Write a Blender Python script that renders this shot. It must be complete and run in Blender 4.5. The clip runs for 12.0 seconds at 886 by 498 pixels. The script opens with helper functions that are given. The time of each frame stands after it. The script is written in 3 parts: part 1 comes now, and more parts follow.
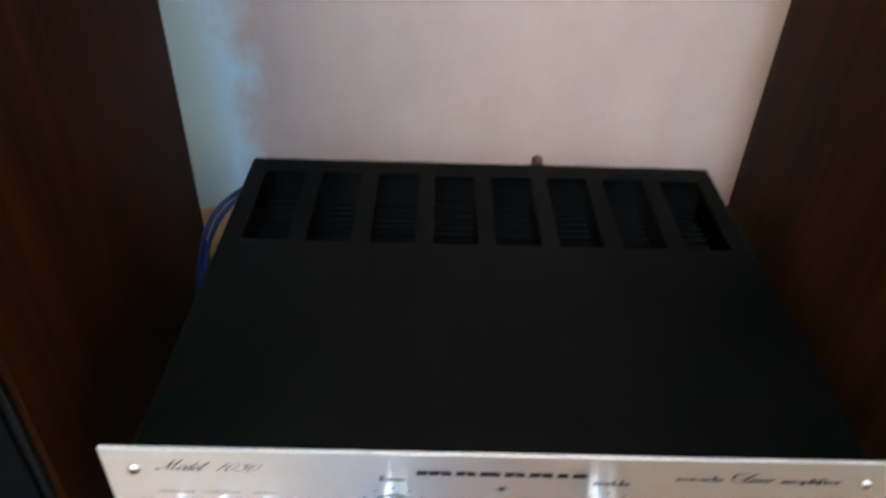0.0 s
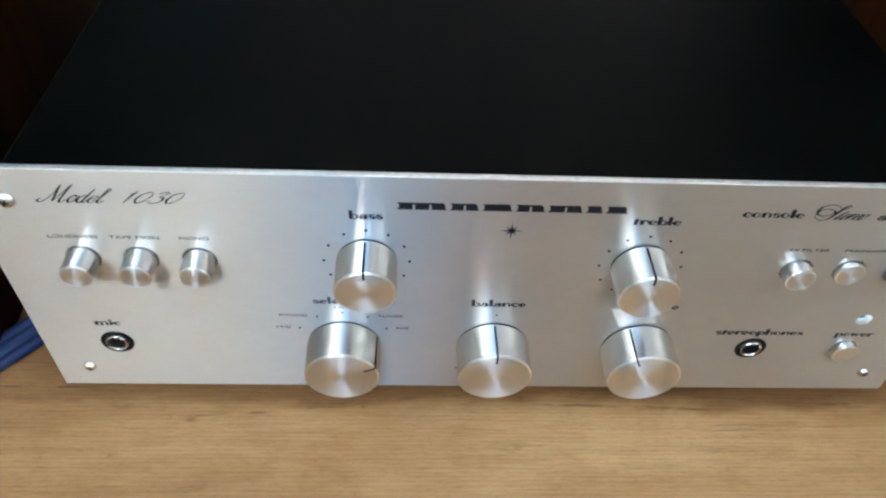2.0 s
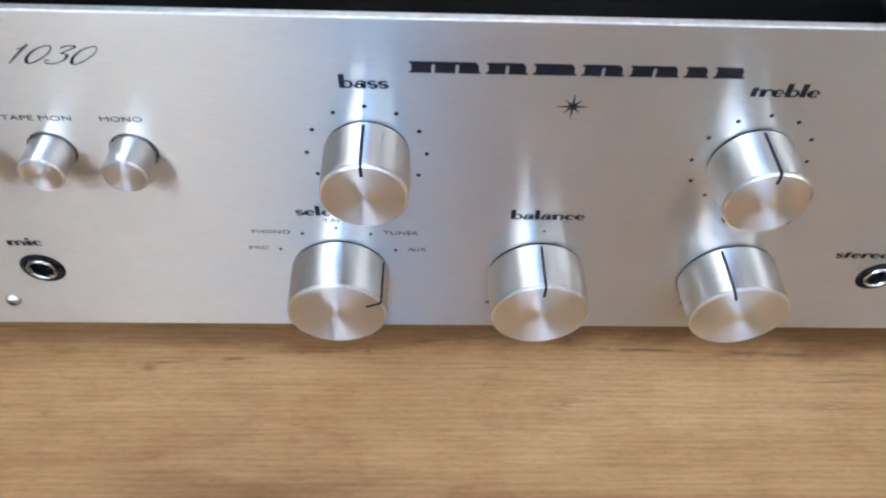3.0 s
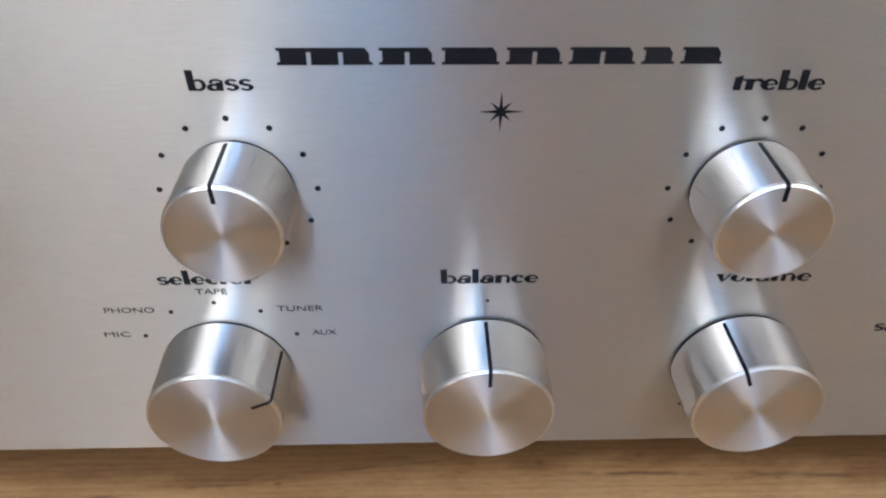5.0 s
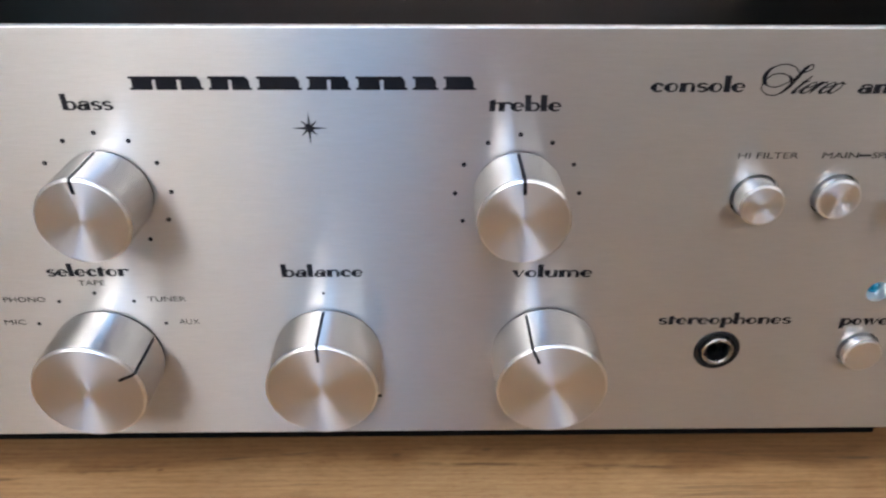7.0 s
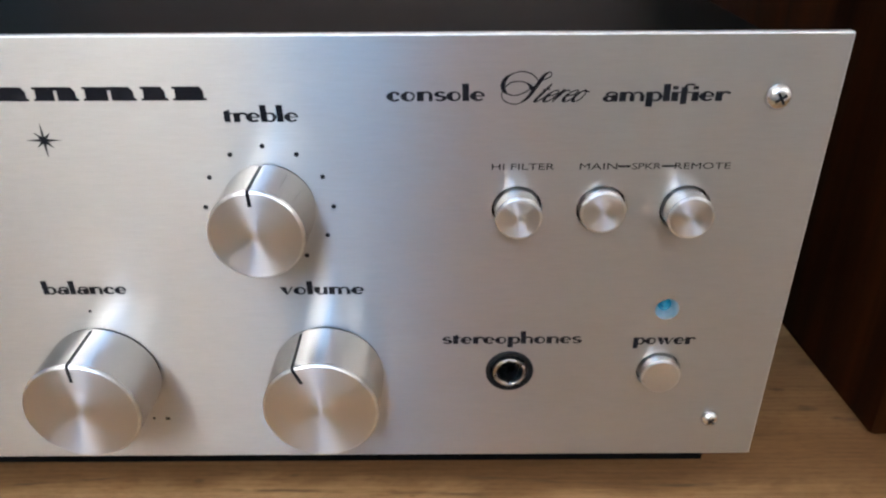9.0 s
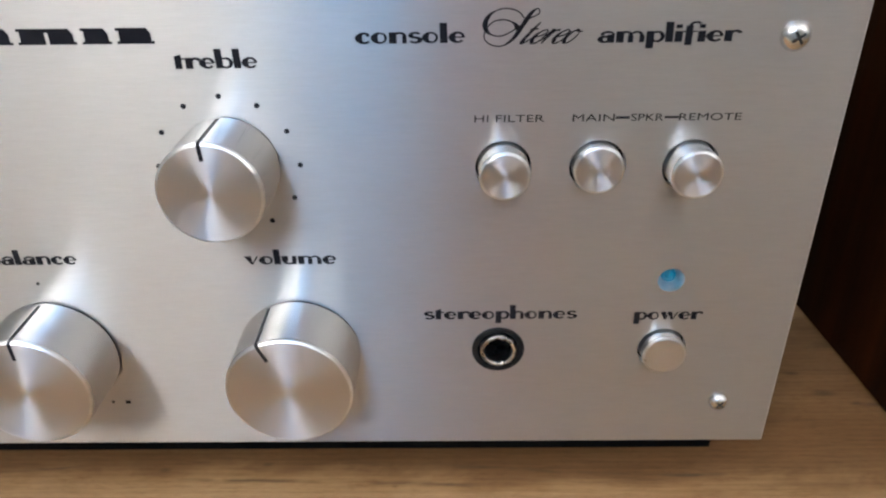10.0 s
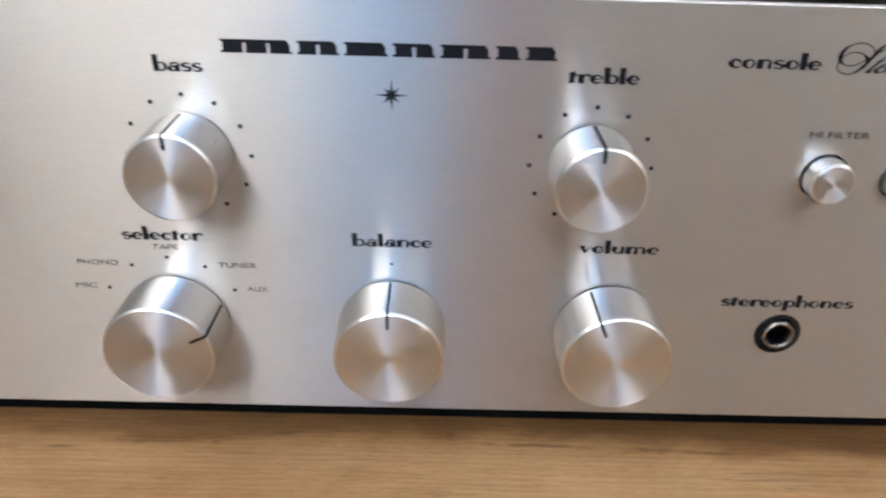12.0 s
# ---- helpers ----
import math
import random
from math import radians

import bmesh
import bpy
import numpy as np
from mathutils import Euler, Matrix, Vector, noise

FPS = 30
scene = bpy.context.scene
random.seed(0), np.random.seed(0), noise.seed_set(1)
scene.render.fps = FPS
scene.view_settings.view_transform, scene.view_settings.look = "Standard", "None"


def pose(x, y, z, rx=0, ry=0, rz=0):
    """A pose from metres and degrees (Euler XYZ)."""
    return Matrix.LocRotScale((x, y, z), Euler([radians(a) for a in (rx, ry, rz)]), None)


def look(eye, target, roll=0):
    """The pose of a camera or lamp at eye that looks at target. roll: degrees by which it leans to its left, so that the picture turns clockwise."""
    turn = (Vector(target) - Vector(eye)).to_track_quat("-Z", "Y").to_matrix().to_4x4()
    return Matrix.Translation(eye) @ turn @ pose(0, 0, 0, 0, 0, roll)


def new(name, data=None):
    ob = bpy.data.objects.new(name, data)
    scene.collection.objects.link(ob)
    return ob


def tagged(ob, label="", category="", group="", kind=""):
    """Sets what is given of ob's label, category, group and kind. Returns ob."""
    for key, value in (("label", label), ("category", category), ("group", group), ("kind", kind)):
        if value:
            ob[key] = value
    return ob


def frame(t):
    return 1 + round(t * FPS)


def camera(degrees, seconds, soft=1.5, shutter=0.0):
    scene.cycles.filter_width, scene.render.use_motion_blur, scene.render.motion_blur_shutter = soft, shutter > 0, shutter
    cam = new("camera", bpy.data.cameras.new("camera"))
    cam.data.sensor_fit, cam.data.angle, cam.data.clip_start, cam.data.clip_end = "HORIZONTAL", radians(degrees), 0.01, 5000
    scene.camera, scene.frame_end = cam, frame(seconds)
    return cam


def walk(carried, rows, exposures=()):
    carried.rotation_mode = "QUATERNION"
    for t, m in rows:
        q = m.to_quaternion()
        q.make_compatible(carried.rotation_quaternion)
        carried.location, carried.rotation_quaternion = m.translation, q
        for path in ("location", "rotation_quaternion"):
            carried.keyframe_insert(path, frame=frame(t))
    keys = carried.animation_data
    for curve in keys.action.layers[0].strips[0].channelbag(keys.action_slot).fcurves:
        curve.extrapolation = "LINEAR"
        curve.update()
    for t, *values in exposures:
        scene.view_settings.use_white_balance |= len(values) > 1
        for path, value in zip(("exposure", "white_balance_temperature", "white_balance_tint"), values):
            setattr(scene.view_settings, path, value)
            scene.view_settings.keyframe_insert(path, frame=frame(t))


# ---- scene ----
cam = camera(62.4, 12.0, soft=2.3, shutter=0.25)
PATH = [
    (0, (-0.035, -0.21, 0.407), (-0.007, 1.396, -0.784), 2.0),
    (0.2, (-0.061, -0.199, 0.390), (-0.035, 1.305, -0.929), 2.1),
    (0.5, (-0.061, -0.198, 0.376), (-0.007, 1.264, -0.988), 3.1),
    (1, (-0.043, -0.19, 0.338), (0.08, 1.21, -1.086), 3.3),
    (1.5, (-0.043, -0.19, 0.32), (0.05, 1.207, -1.109), 2.9),
    (2, (-0.038, -0.184, 0.292), (0.071, 1.202, -1.146), 4.2),
    (2.2, (-0.038, -0.177, 0.282), (0.062, 1.170, -1.193), 4.2),
    (2.5, (-0.04, -0.165, 0.263), (0.07, 1.148, -1.242), 4.7),
    (3, (-0.038, -0.141, 0.228), (0.035, 1.12, -1.323), 3.2),
    (3.5, (-0.033, -0.126, 0.207), (0.048, 1.157, -1.325), 2.9),
    (3.7, (-0.027, -0.124, 0.199), (0.052, 1.214, -1.286), 2.7),
    (5.3, (-0.014, -0.124, 0.173), (0.047, 1.476, -1.026), 0.3),
    (5.5, (-0.013, -0.127, 0.172), (0.054, 1.483, -1.012), 0.2),
    (6, (-0.006, -0.142, 0.171), (0.062, 1.51, -0.954), 0.4),
    (6.5, (0.003, -0.157, 0.174), (0.038, 1.535, -0.891), 0.3),
    (7, (0.029, -0.166, 0.175), (0.065, 1.557, -0.839), 0.4),
    (7.5, (0.050, -0.170, 0.175), (0.051, 1.584, -0.785), -0.7),
    (7.7, (0.061, -0.17, 0.177), (0.053, 1.574, -0.803), -0.8),
    (9.3, (0.095, -0.157, 0.162), (0.093, 1.608, -0.779), -0.2),
    (9.5, (0.096, -0.152, 0.156), (0.072, 1.603, -0.802), -0.7),
    (10, (0.1, -0.151, 0.154), (0.078, 1.607, -0.799), -0.8),
    (10.5, (0.096, -0.152, 0.154), (0.080, 1.616, -0.781), -0.8),
    (11, (0.089, -0.156, 0.155), (0.07, 1.608, -0.788), -0.3),
    (11.5, (0.058, -0.163, 0.161), (0.080, 1.592, -0.800), 1.7),
    (11.7, (0.044, -0.172, 0.162), (0.009, 1.585, -0.791), 1.1),
    (12, (0.012, -0.175, 0.164), (0.032, 1.581, -0.794), 1.7),
]
EXPOSURES = [(0, -0.12, 6300, 5), (0.5, -0.22, 5820, -8), (1, -0.22, 5780, -7), (2, -0.20, 5800, -3), (2.5, -0.12, 5760, 0), (3.0, -0.17, 5680, 5), (3.5, -0.40, 5640, 8), (5.5, -0.64, 6220, 8), (7.5, -0.54, 6350, 11), (9.5, -0.53, 6250, 7), (11.5, -0.50, 6300, 9), (12, -0.40, 6330, 8)]
walk(cam, [(t, look(eye, target, roll)) for t, eye, target, roll in PATH], EXPOSURES)


# ---------------------------------------------------------------- light
world = bpy.data.worlds.new("sky")
scene.world = world
world.use_nodes = True
wn = world.node_tree.nodes
sky = wn.new("ShaderNodeTexSky")
sky.sky_type, sky.sun_disc = "NISHITA", False
sky.sun_elevation, sky.sun_rotation = radians(40), radians(60)
wn["Background"].inputs["Strength"].default_value = 0.12
world.node_tree.links.new(sky.outputs[0], wn["Background"].inputs["Color"])

# a wide window behind the camera, hung with sunlit sheer curtains that leave a gap of blue sky
WINDOW_X, WINDOW_Z, WINDOW_W, WINDOW_H = 0.0, 1.38, 4.6, 1.34
ROOM_FRONT = -1.35
GAP_X, GAP_W = -0.17, 0.34
FAR_WEST, WEST_SUN, SKY_GAP, EAST_MAUVE, EAST_FOLD, FAR_EAST = 2.0, 80.0, 36.0, 9.0, 11.5, 45.0    # watts a square metre


def window_lamp(x0, x1, watts, color):
    data = bpy.data.lights.new("window_light", "AREA")
    data.shape, data.size, data.size_y = "RECTANGLE", x1 - x0, WINDOW_H - 0.12
    data.energy, data.color = watts * (x1 - x0) * (WINDOW_H - 0.12), color
    new("window_light", data).matrix_world = look(((x0 + x1) / 2, ROOM_FRONT - 0.02, WINDOW_Z), ((x0 + x1) / 2, 0.0, WINDOW_Z))


# the mauve lamp is added: it tints the panel's reflection beside the sky gap
for x0, x1, watts, tint in ((WINDOW_X - WINDOW_W / 2 + 0.06, -1.15, FAR_WEST, (0.93, 0.96, 1.0)), (-1.15, GAP_X - GAP_W / 2, WEST_SUN, (0.93, 0.96, 1.0)), (GAP_X - GAP_W / 2, GAP_X + GAP_W / 2, SKY_GAP, (0.26, 0.57, 1.0)),
                            (GAP_X + GAP_W / 2, 0.30, EAST_MAUVE, (1.0, 0.68, 0.96)), (0.30, 1.50, EAST_FOLD, (0.84, 0.93, 1.0)), (1.50, WINDOW_X + WINDOW_W / 2 - 0.06, FAR_EAST, (0.90, 0.95, 1.0))):
    window_lamp(x0, x1, watts, tint)

# ---------------------------------------------------------------- materials
def material(name):
    m = bpy.data.materials.new(name)
    m.use_nodes = True
    t = m.node_tree
    return m, t, t.nodes["Principled BSDF"]


def node(t, kind, **values):
    n = t.nodes.new(kind)
    for key, v in values.items():
        n.inputs[key].default_value = v
    return n


def coords(t, scale, source="Object"):
    """Object coordinates, stretched."""
    c = t.nodes.new("ShaderNodeTexCoord")
    m = node(t, "ShaderNodeMapping", Scale=scale)
    t.links.new(c.outputs[source], m.inputs["Vector"])
    return m.outputs["Vector"]


def noise_at(t, vector, scale, detail=4.0, rough=0.55, warp=0.0):
    n = node(t, "ShaderNodeTexNoise", Scale=scale, Detail=detail, Roughness=rough, Distortion=warp)
    t.links.new(vector, n.inputs["Vector"])
    return n.outputs["Fac"]


def ramp(t, fac, *stops):
    r = t.nodes.new("ShaderNodeValToRGB")
    e = r.color_ramp.elements
    while len(e) < len(stops):
        e.new(0.5)
    for k, (p, c) in enumerate(stops):
        e[k].position = p
        e[k].color = (*c, 1.0) if len(c) == 3 else (c[0], c[0], c[0], 1.0)
    t.links.new(fac, r.inputs["Fac"])
    return r.outputs["Color"]


def mix(t, fac, a, b, kind="MIX"):
    m = t.nodes.new("ShaderNodeMix")
    m.data_type, m.blend_type = "RGBA", kind
    for sock, v in (("Factor", fac), ("A", a), ("B", b)):
        s = [q for q in m.inputs if q.name == sock and (q.type == "RGBA" or (sock == "Factor" and q.type == "VALUE"))][0]
        if isinstance(v, (int, float)):
            s.default_value = v
        elif isinstance(v, tuple):
            s.default_value = (*v, 1.0)
        else:
            t.links.new(v, s)
    return [q for q in m.outputs if q.type == "RGBA"][0]


def bump(t, p, height, strength, distance):
    b = node(t, "ShaderNodeBump", Strength=strength, Distance=distance)
    t.links.new(height, b.inputs["Height"])
    t.links.new(b.outputs["Normal"], p.inputs["Normal"])


def rough_from(t, p, fac, low, high):
    m = node(t, "ShaderNodeMapRange", **{"To Min": low, "To Max": high})
    t.links.new(fac, m.inputs["Value"])
    t.links.new(m.outputs["Result"], p.inputs["Roughness"])


def plain(name, color, rough=0.5, metal=0.0, grain=0.0, size=400.0):
    m, t, p = material(name)
    p.inputs["Roughness"].default_value, p.inputs["Metallic"].default_value = rough, metal
    f = noise_at(t, coords(t, (1, 1, 1)), size, 3.0)
    k = 0.12 + grain
    c = ramp(t, f, (0.3, tuple(v * (1 - k) for v in color)), (0.7, tuple(min(1.0, v * (1 + k)) for v in color)))
    t.links.new(c, p.inputs["Base Color"])
    rough_from(t, p, f, max(0.02, rough - 0.06), min(1.0, rough + 0.06))
    return m


def brushed(name, color, rough, aniso, way, streak):
    """Metal whose fine scratches smear what it mirrors along one way: 'axis' (along y) or 'radial' (from the axis)."""
    m, t, p = material(name)
    p.inputs["Metallic"].default_value = 1.0
    p.inputs["Anisotropic"].default_value = aniso
    if way == "radial":
        g, o = t.nodes.new("ShaderNodeNewGeometry"), t.nodes.new("ShaderNodeObjectInfo")
        d = t.nodes.new("ShaderNodeVectorMath")
        d.operation = "SUBTRACT"
        t.links.new(g.outputs["Position"], d.inputs[0])
        t.links.new(o.outputs["Location"], d.inputs[1])
        f = t.nodes.new("ShaderNodeVectorMath")
        f.operation = "MULTIPLY"
        f.inputs[1].default_value = (1.0, 0.0, 1.0)
        t.links.new(d.outputs[0], f.inputs[0])
        u = t.nodes.new("ShaderNodeVectorMath")
        u.operation = "NORMALIZE"
        t.links.new(f.outputs[0], u.inputs[0])
        t.links.new(u.outputs[0], p.inputs["Tangent"])
        ln = t.nodes.new("ShaderNodeVectorMath")
        ln.operation = "LENGTH"
        t.links.new(f.outputs[0], ln.inputs[0])
        comb = t.nodes.new("ShaderNodeCombineXYZ")
        t.links.new(ln.outputs["Value"], comb.inputs[0])
        vec = comb.outputs[0]
        n = noise_at(t, vec, 6000.0, 3.0)
    else:
        c = t.nodes.new("ShaderNodeCombineXYZ")
        for k, v in enumerate((0.0, 1.0, 0.0)):
            c.inputs[k].default_value = v
        t.links.new(c.outputs[0], p.inputs["Tangent"])
        n = noise_at(t, coords(t, streak), 1.0, 5.0, 0.65)
    c = ramp(t, n, (0.25, tuple(v * 0.98 for v in color)), (0.75, color))
    t.links.new(c, p.inputs["Base Color"])
    rough_from(t, p, n, rough - 0.02, rough + 0.02)
    return m


def brushed_plate():
    """Aluminium brushed level: its fine level scratches smear reflections upright, over a weak even sheen."""
    m, t, p = material("brushed_aluminium")
    out = t.nodes["Material Output"]
    t.nodes.remove(p)
    scratch = noise_at(t, coords(t, (150.0, 1.0, 5200.0)), 1.0, 4.0, 0.7)
    lines = noise_at(t, coords(t, (95.0, 1.0, 1100.0)), 1.0, 4.0, 0.65)
    cloud = noise_at(t, coords(t, (30.0, 1.0, 55.0)), 1.0, 4.0, 0.55)
    c = ramp(t, scratch, (0.25, (0.565, 0.550, 0.540)), (0.75, (0.640, 0.625, 0.615)))
    c = mix(t, 0.45, c, ramp(t, lines, (0.35, (0.93, 0.93, 0.93)), (0.65, (1.0, 1.0, 1.0))), "MULTIPLY")
    c = mix(t, 0.6, c, ramp(t, cloud, (0.35, (0.95, 0.945, 0.94)), (0.65, (1.0, 1.0, 1.0))), "MULTIPLY")
    along = t.nodes.new("ShaderNodeCombineXYZ")
    along.inputs[0].default_value = 1.0
    smear = node(t, "ShaderNodeBsdfAnisotropic", Anisotropy=0.70)
    even = node(t, "ShaderNodeBsdfAnisotropic", Roughness=0.55)
    rough = node(t, "ShaderNodeMapRange", **{"To Min": 0.28, "To Max": 0.38})
    t.links.new(scratch, rough.inputs["Value"])
    t.links.new(rough.outputs["Result"], smear.inputs["Roughness"])
    t.links.new(along.outputs[0], smear.inputs["Tangent"])
    both = node(t, "ShaderNodeMixShader", Fac=0.15)
    for k, b in enumerate((smear, even)):
        t.links.new(c, b.inputs["Color"])
        t.links.new(b.outputs[0], both.inputs[1 + k])
    t.links.new(both.outputs[0], out.inputs["Surface"])
    return m


PLATE = brushed_plate()
SPUN = brushed("spun_aluminium", (0.74, 0.735, 0.76), 0.44, 0.88, "radial", (1, 1, 1))
TURNED = brushed("turned_aluminium", (0.76, 0.755, 0.75), 0.26, 0.96, "axis", (80.0, 6000.0, 80.0))
RIM = plain("polished_rim", (0.84, 0.83, 0.83), 0.30, 1.0)
SATIN = plain("satin_button_cap", (0.72, 0.70, 0.68), 0.42, 1.0, -0.08, 3000.0)
WELL = plain("bright_lamp_well", (0.80, 0.80, 0.80), 0.35, 1.0)
STEEL = plain("dull_steel", (0.42, 0.41, 0.40), 0.28, 1.0)
NAVY = plain("navy_cable_skin", (0.008, 0.018, 0.07), 0.45)
CHROME = plain("chrome", (0.74, 0.73, 0.72), 0.24, 1.0)
INK = plain("black_ink", (0.012, 0.012, 0.016), 0.45)
FINE_INK = plain("grey_ink", (0.025, 0.024, 0.024), 0.5)
BLACK_PLASTIC = plain("black_plastic", (0.012, 0.012, 0.012), 0.4)
RUBBER = plain("black_rubber", (0.015, 0.015, 0.015), 0.8)
DARK_METAL = plain("dark_chassis_metal", (0.004, 0.004, 0.004), 0.7)
for m, gloss in ((DARK_METAL, 0.08), (BLACK_PLASTIC, 0.12), (INK, 0.15), (FINE_INK, 0.15)):
    m.node_tree.nodes["Principled BSDF"].inputs["Specular IOR Level"].default_value = gloss
GRILLE = plain("dark_grey_grille_cloth", (0.004, 0.005, 0.006), 0.95, 0.0, 0.5, 1500.0)
GRILLE.node_tree.nodes["Principled BSDF"].inputs["Specular IOR Level"].default_value = 0.03
EDGE = plain("satin_plate_edge", (0.92, 0.90, 0.88), 0.55, 1.0)
WHITE_PAINT = plain("white_window_paint", (0.78, 0.77, 0.74), 0.4, 0.0, 0.0, 8.0)
CEILING = plain("ceiling_white", (0.84, 0.82, 0.79), 0.9, 0.0, 0.0, 5.0)
ROOM_WALL = plain("warm_room_paint", (0.63, 0.61, 0.585), 0.85, 0.0, 0.0, 3.0)
BRASS_BROWN = plain("brown_terminal", (0.07, 0.025, 0.015), 0.45)


def black_cover():
    m, t, p = material("black_cover_paint")
    v = coords(t, (1, 1, 1))
    fine, wide = noise_at(t, v, 2500.0, 2.0), noise_at(t, v, 14.0, 4.0)
    t.links.new(ramp(t, wide, (0.3, (0.0014, 0.0016, 0.0014)), (0.7, (0.0028, 0.0028, 0.0024))), p.inputs["Base Color"])
    rough_from(t, p, wide, 0.36, 0.46)
    p.inputs["Specular IOR Level"].default_value = 0.035
    bump(t, p, fine, 0.12, 0.0001)
    return m


def oak():
    """Pale oak laminate, its grain along x, with dark cracks and small knots."""
    m, t, p = material("oak_laminate")
    big = noise_at(t, coords(t, (1.6, 11.0, 1.0)), 2.2, 5.0, 0.55, 0.35)
    grain = noise_at(t, coords(t, (16.0, 260.0, 1.0)), 1.0, 7.0, 0.70, 0.30)
    pores = noise_at(t, coords(t, (60.0, 1500.0, 1.0)), 1.0, 3.0, 0.7)
    c1 = ramp(t, big, (0.30, (0.190, 0.098, 0.040)), (0.48, (0.350, 0.205, 0.092)), (0.70, (0.450, 0.285, 0.142)))
    rings = node(t, "ShaderNodeTexWave", **{"Scale": 1.0, "Distortion": 6.0, "Detail": 6.0, "Detail Scale": 0.8, "Detail Roughness": 0.65})
    rings.wave_type, rings.bands_direction = "BANDS", "Y"
    t.links.new(coords(t, (22.0, 150.0, 1.0)), rings.inputs["Vector"])
    fleck = noise_at(t, coords(t, (260.0, 700.0, 1.0)), 1.0, 5.0, 0.75)
    mottle = noise_at(t, coords(t, (28.0, 48.0, 1.0)), 1.0, 6.0, 0.65, 0.6)
    c = mix(t, 0.42, c1, ramp(t, grain, (0.30, (0.58, 0.48, 0.38)), (0.52, (0.97, 0.95, 0.92)), (0.8, (1.08, 1.07, 1.05))), "MULTIPLY")
    c = mix(t, 0.20, c, ramp(t, rings.outputs["Color"], (0.05, (0.70, 0.60, 0.50)), (0.45, (0.97, 0.96, 0.94)), (0.9, (1.05, 1.04, 1.03)), (1.0, (1.30, 1.28, 1.25))), "MULTIPLY")
    c = mix(t, 0.60, c, ramp(t, pores, (0.30, (0.62, 0.52, 0.42)), (0.47, (1, 1, 1))), "MULTIPLY")
    c = mix(t, 0.55, c, ramp(t, mottle, (0.32, (0.76, 0.66, 0.56)), (0.52, (0.98, 0.97, 0.95)), (0.72, (1.10, 1.10, 1.10))), "MULTIPLY")
    c = mix(t, 0.55, c, ramp(t, fleck, (0.34, (0.76, 0.68, 0.60)), (0.50, (1, 1, 1)), (0.75, (1.10, 1.09, 1.07))), "MULTIPLY")
    # ragged brown figure along the panel, with its shade on the wood painted in
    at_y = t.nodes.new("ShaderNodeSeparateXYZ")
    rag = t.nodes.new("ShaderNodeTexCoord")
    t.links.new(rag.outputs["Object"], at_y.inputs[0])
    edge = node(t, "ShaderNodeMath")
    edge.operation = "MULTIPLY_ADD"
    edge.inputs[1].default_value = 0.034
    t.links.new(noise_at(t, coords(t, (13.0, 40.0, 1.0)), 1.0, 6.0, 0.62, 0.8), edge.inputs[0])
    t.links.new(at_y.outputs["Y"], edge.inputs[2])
    figure_shade = ramp(t, edge.outputs[0], (0.0, (0.0,)), (0.012, (0.0,)), (0.020, (0.75,)), (0.040, (0.85,)), (0.075, (0.55,)), (0.095, (0.0,)))
    c = mix(t, figure_shade, c, mix(t, 1.0, c, (0.48, 0.39, 0.32), "MULTIPLY"))
    # faint short checks, here and there
    crackline = noise_at(t, coords(t, (4.0, 75.0, 1.0)), 1.0, 5.0, 0.6, 0.15)
    gate = noise_at(t, coords(t, (9.0, 18.0, 1.0)), 1.3, 2.0)
    line = ramp(t, crackline, (0.486, (0.0,)), (0.496, (1.0,)), (0.504, (1.0,)), (0.514, (0.0,)))
    on = ramp(t, gate, (0.56, (0.0,)), (0.68, (0.55,)))
    c = mix(t, mix(t, 1.0, line, on, "MULTIPLY"), c, (0.17, 0.095, 0.045))
    # long cracks: where, from and to, how wide, how dark
    pos = t.nodes.new("ShaderNodeSeparateXYZ")
    pc = t.nodes.new("ShaderNodeTexCoord")
    t.links.new(pc.outputs["Object"], pos.inputs[0])
    wander = noise_at(t, coords(t, (16.0, 3.0, 1.0)), 1.0, 4.0, 0.5)
    split = noise_at(t, coords(t, (34.0, 60.0, 1.0)), 1.0, 3.0, 0.6)

    def calc(op, a, b):
        n = t.nodes.new("ShaderNodeMath")
        n.operation = op
        for k, v in enumerate((a, b)):
            if isinstance(v, (int, float)):
                n.inputs[k].default_value = v
            else:
                t.links.new(v, n.inputs[k])
        return n.outputs[0]

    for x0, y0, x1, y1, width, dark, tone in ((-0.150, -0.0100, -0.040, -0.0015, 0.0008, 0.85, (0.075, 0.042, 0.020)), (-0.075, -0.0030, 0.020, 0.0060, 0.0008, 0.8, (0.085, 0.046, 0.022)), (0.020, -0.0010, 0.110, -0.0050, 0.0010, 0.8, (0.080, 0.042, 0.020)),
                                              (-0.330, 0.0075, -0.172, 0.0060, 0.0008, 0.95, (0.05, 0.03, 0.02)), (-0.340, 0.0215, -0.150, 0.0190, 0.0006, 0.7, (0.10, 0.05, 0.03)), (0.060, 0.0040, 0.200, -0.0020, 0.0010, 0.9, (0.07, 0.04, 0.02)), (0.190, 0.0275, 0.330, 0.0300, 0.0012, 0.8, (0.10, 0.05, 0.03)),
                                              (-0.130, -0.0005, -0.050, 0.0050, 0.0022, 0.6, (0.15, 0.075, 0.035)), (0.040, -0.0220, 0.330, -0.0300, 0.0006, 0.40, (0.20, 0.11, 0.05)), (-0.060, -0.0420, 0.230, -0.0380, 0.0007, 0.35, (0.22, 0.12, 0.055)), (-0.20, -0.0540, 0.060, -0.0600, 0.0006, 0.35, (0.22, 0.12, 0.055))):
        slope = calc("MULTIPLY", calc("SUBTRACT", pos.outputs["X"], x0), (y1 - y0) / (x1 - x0))
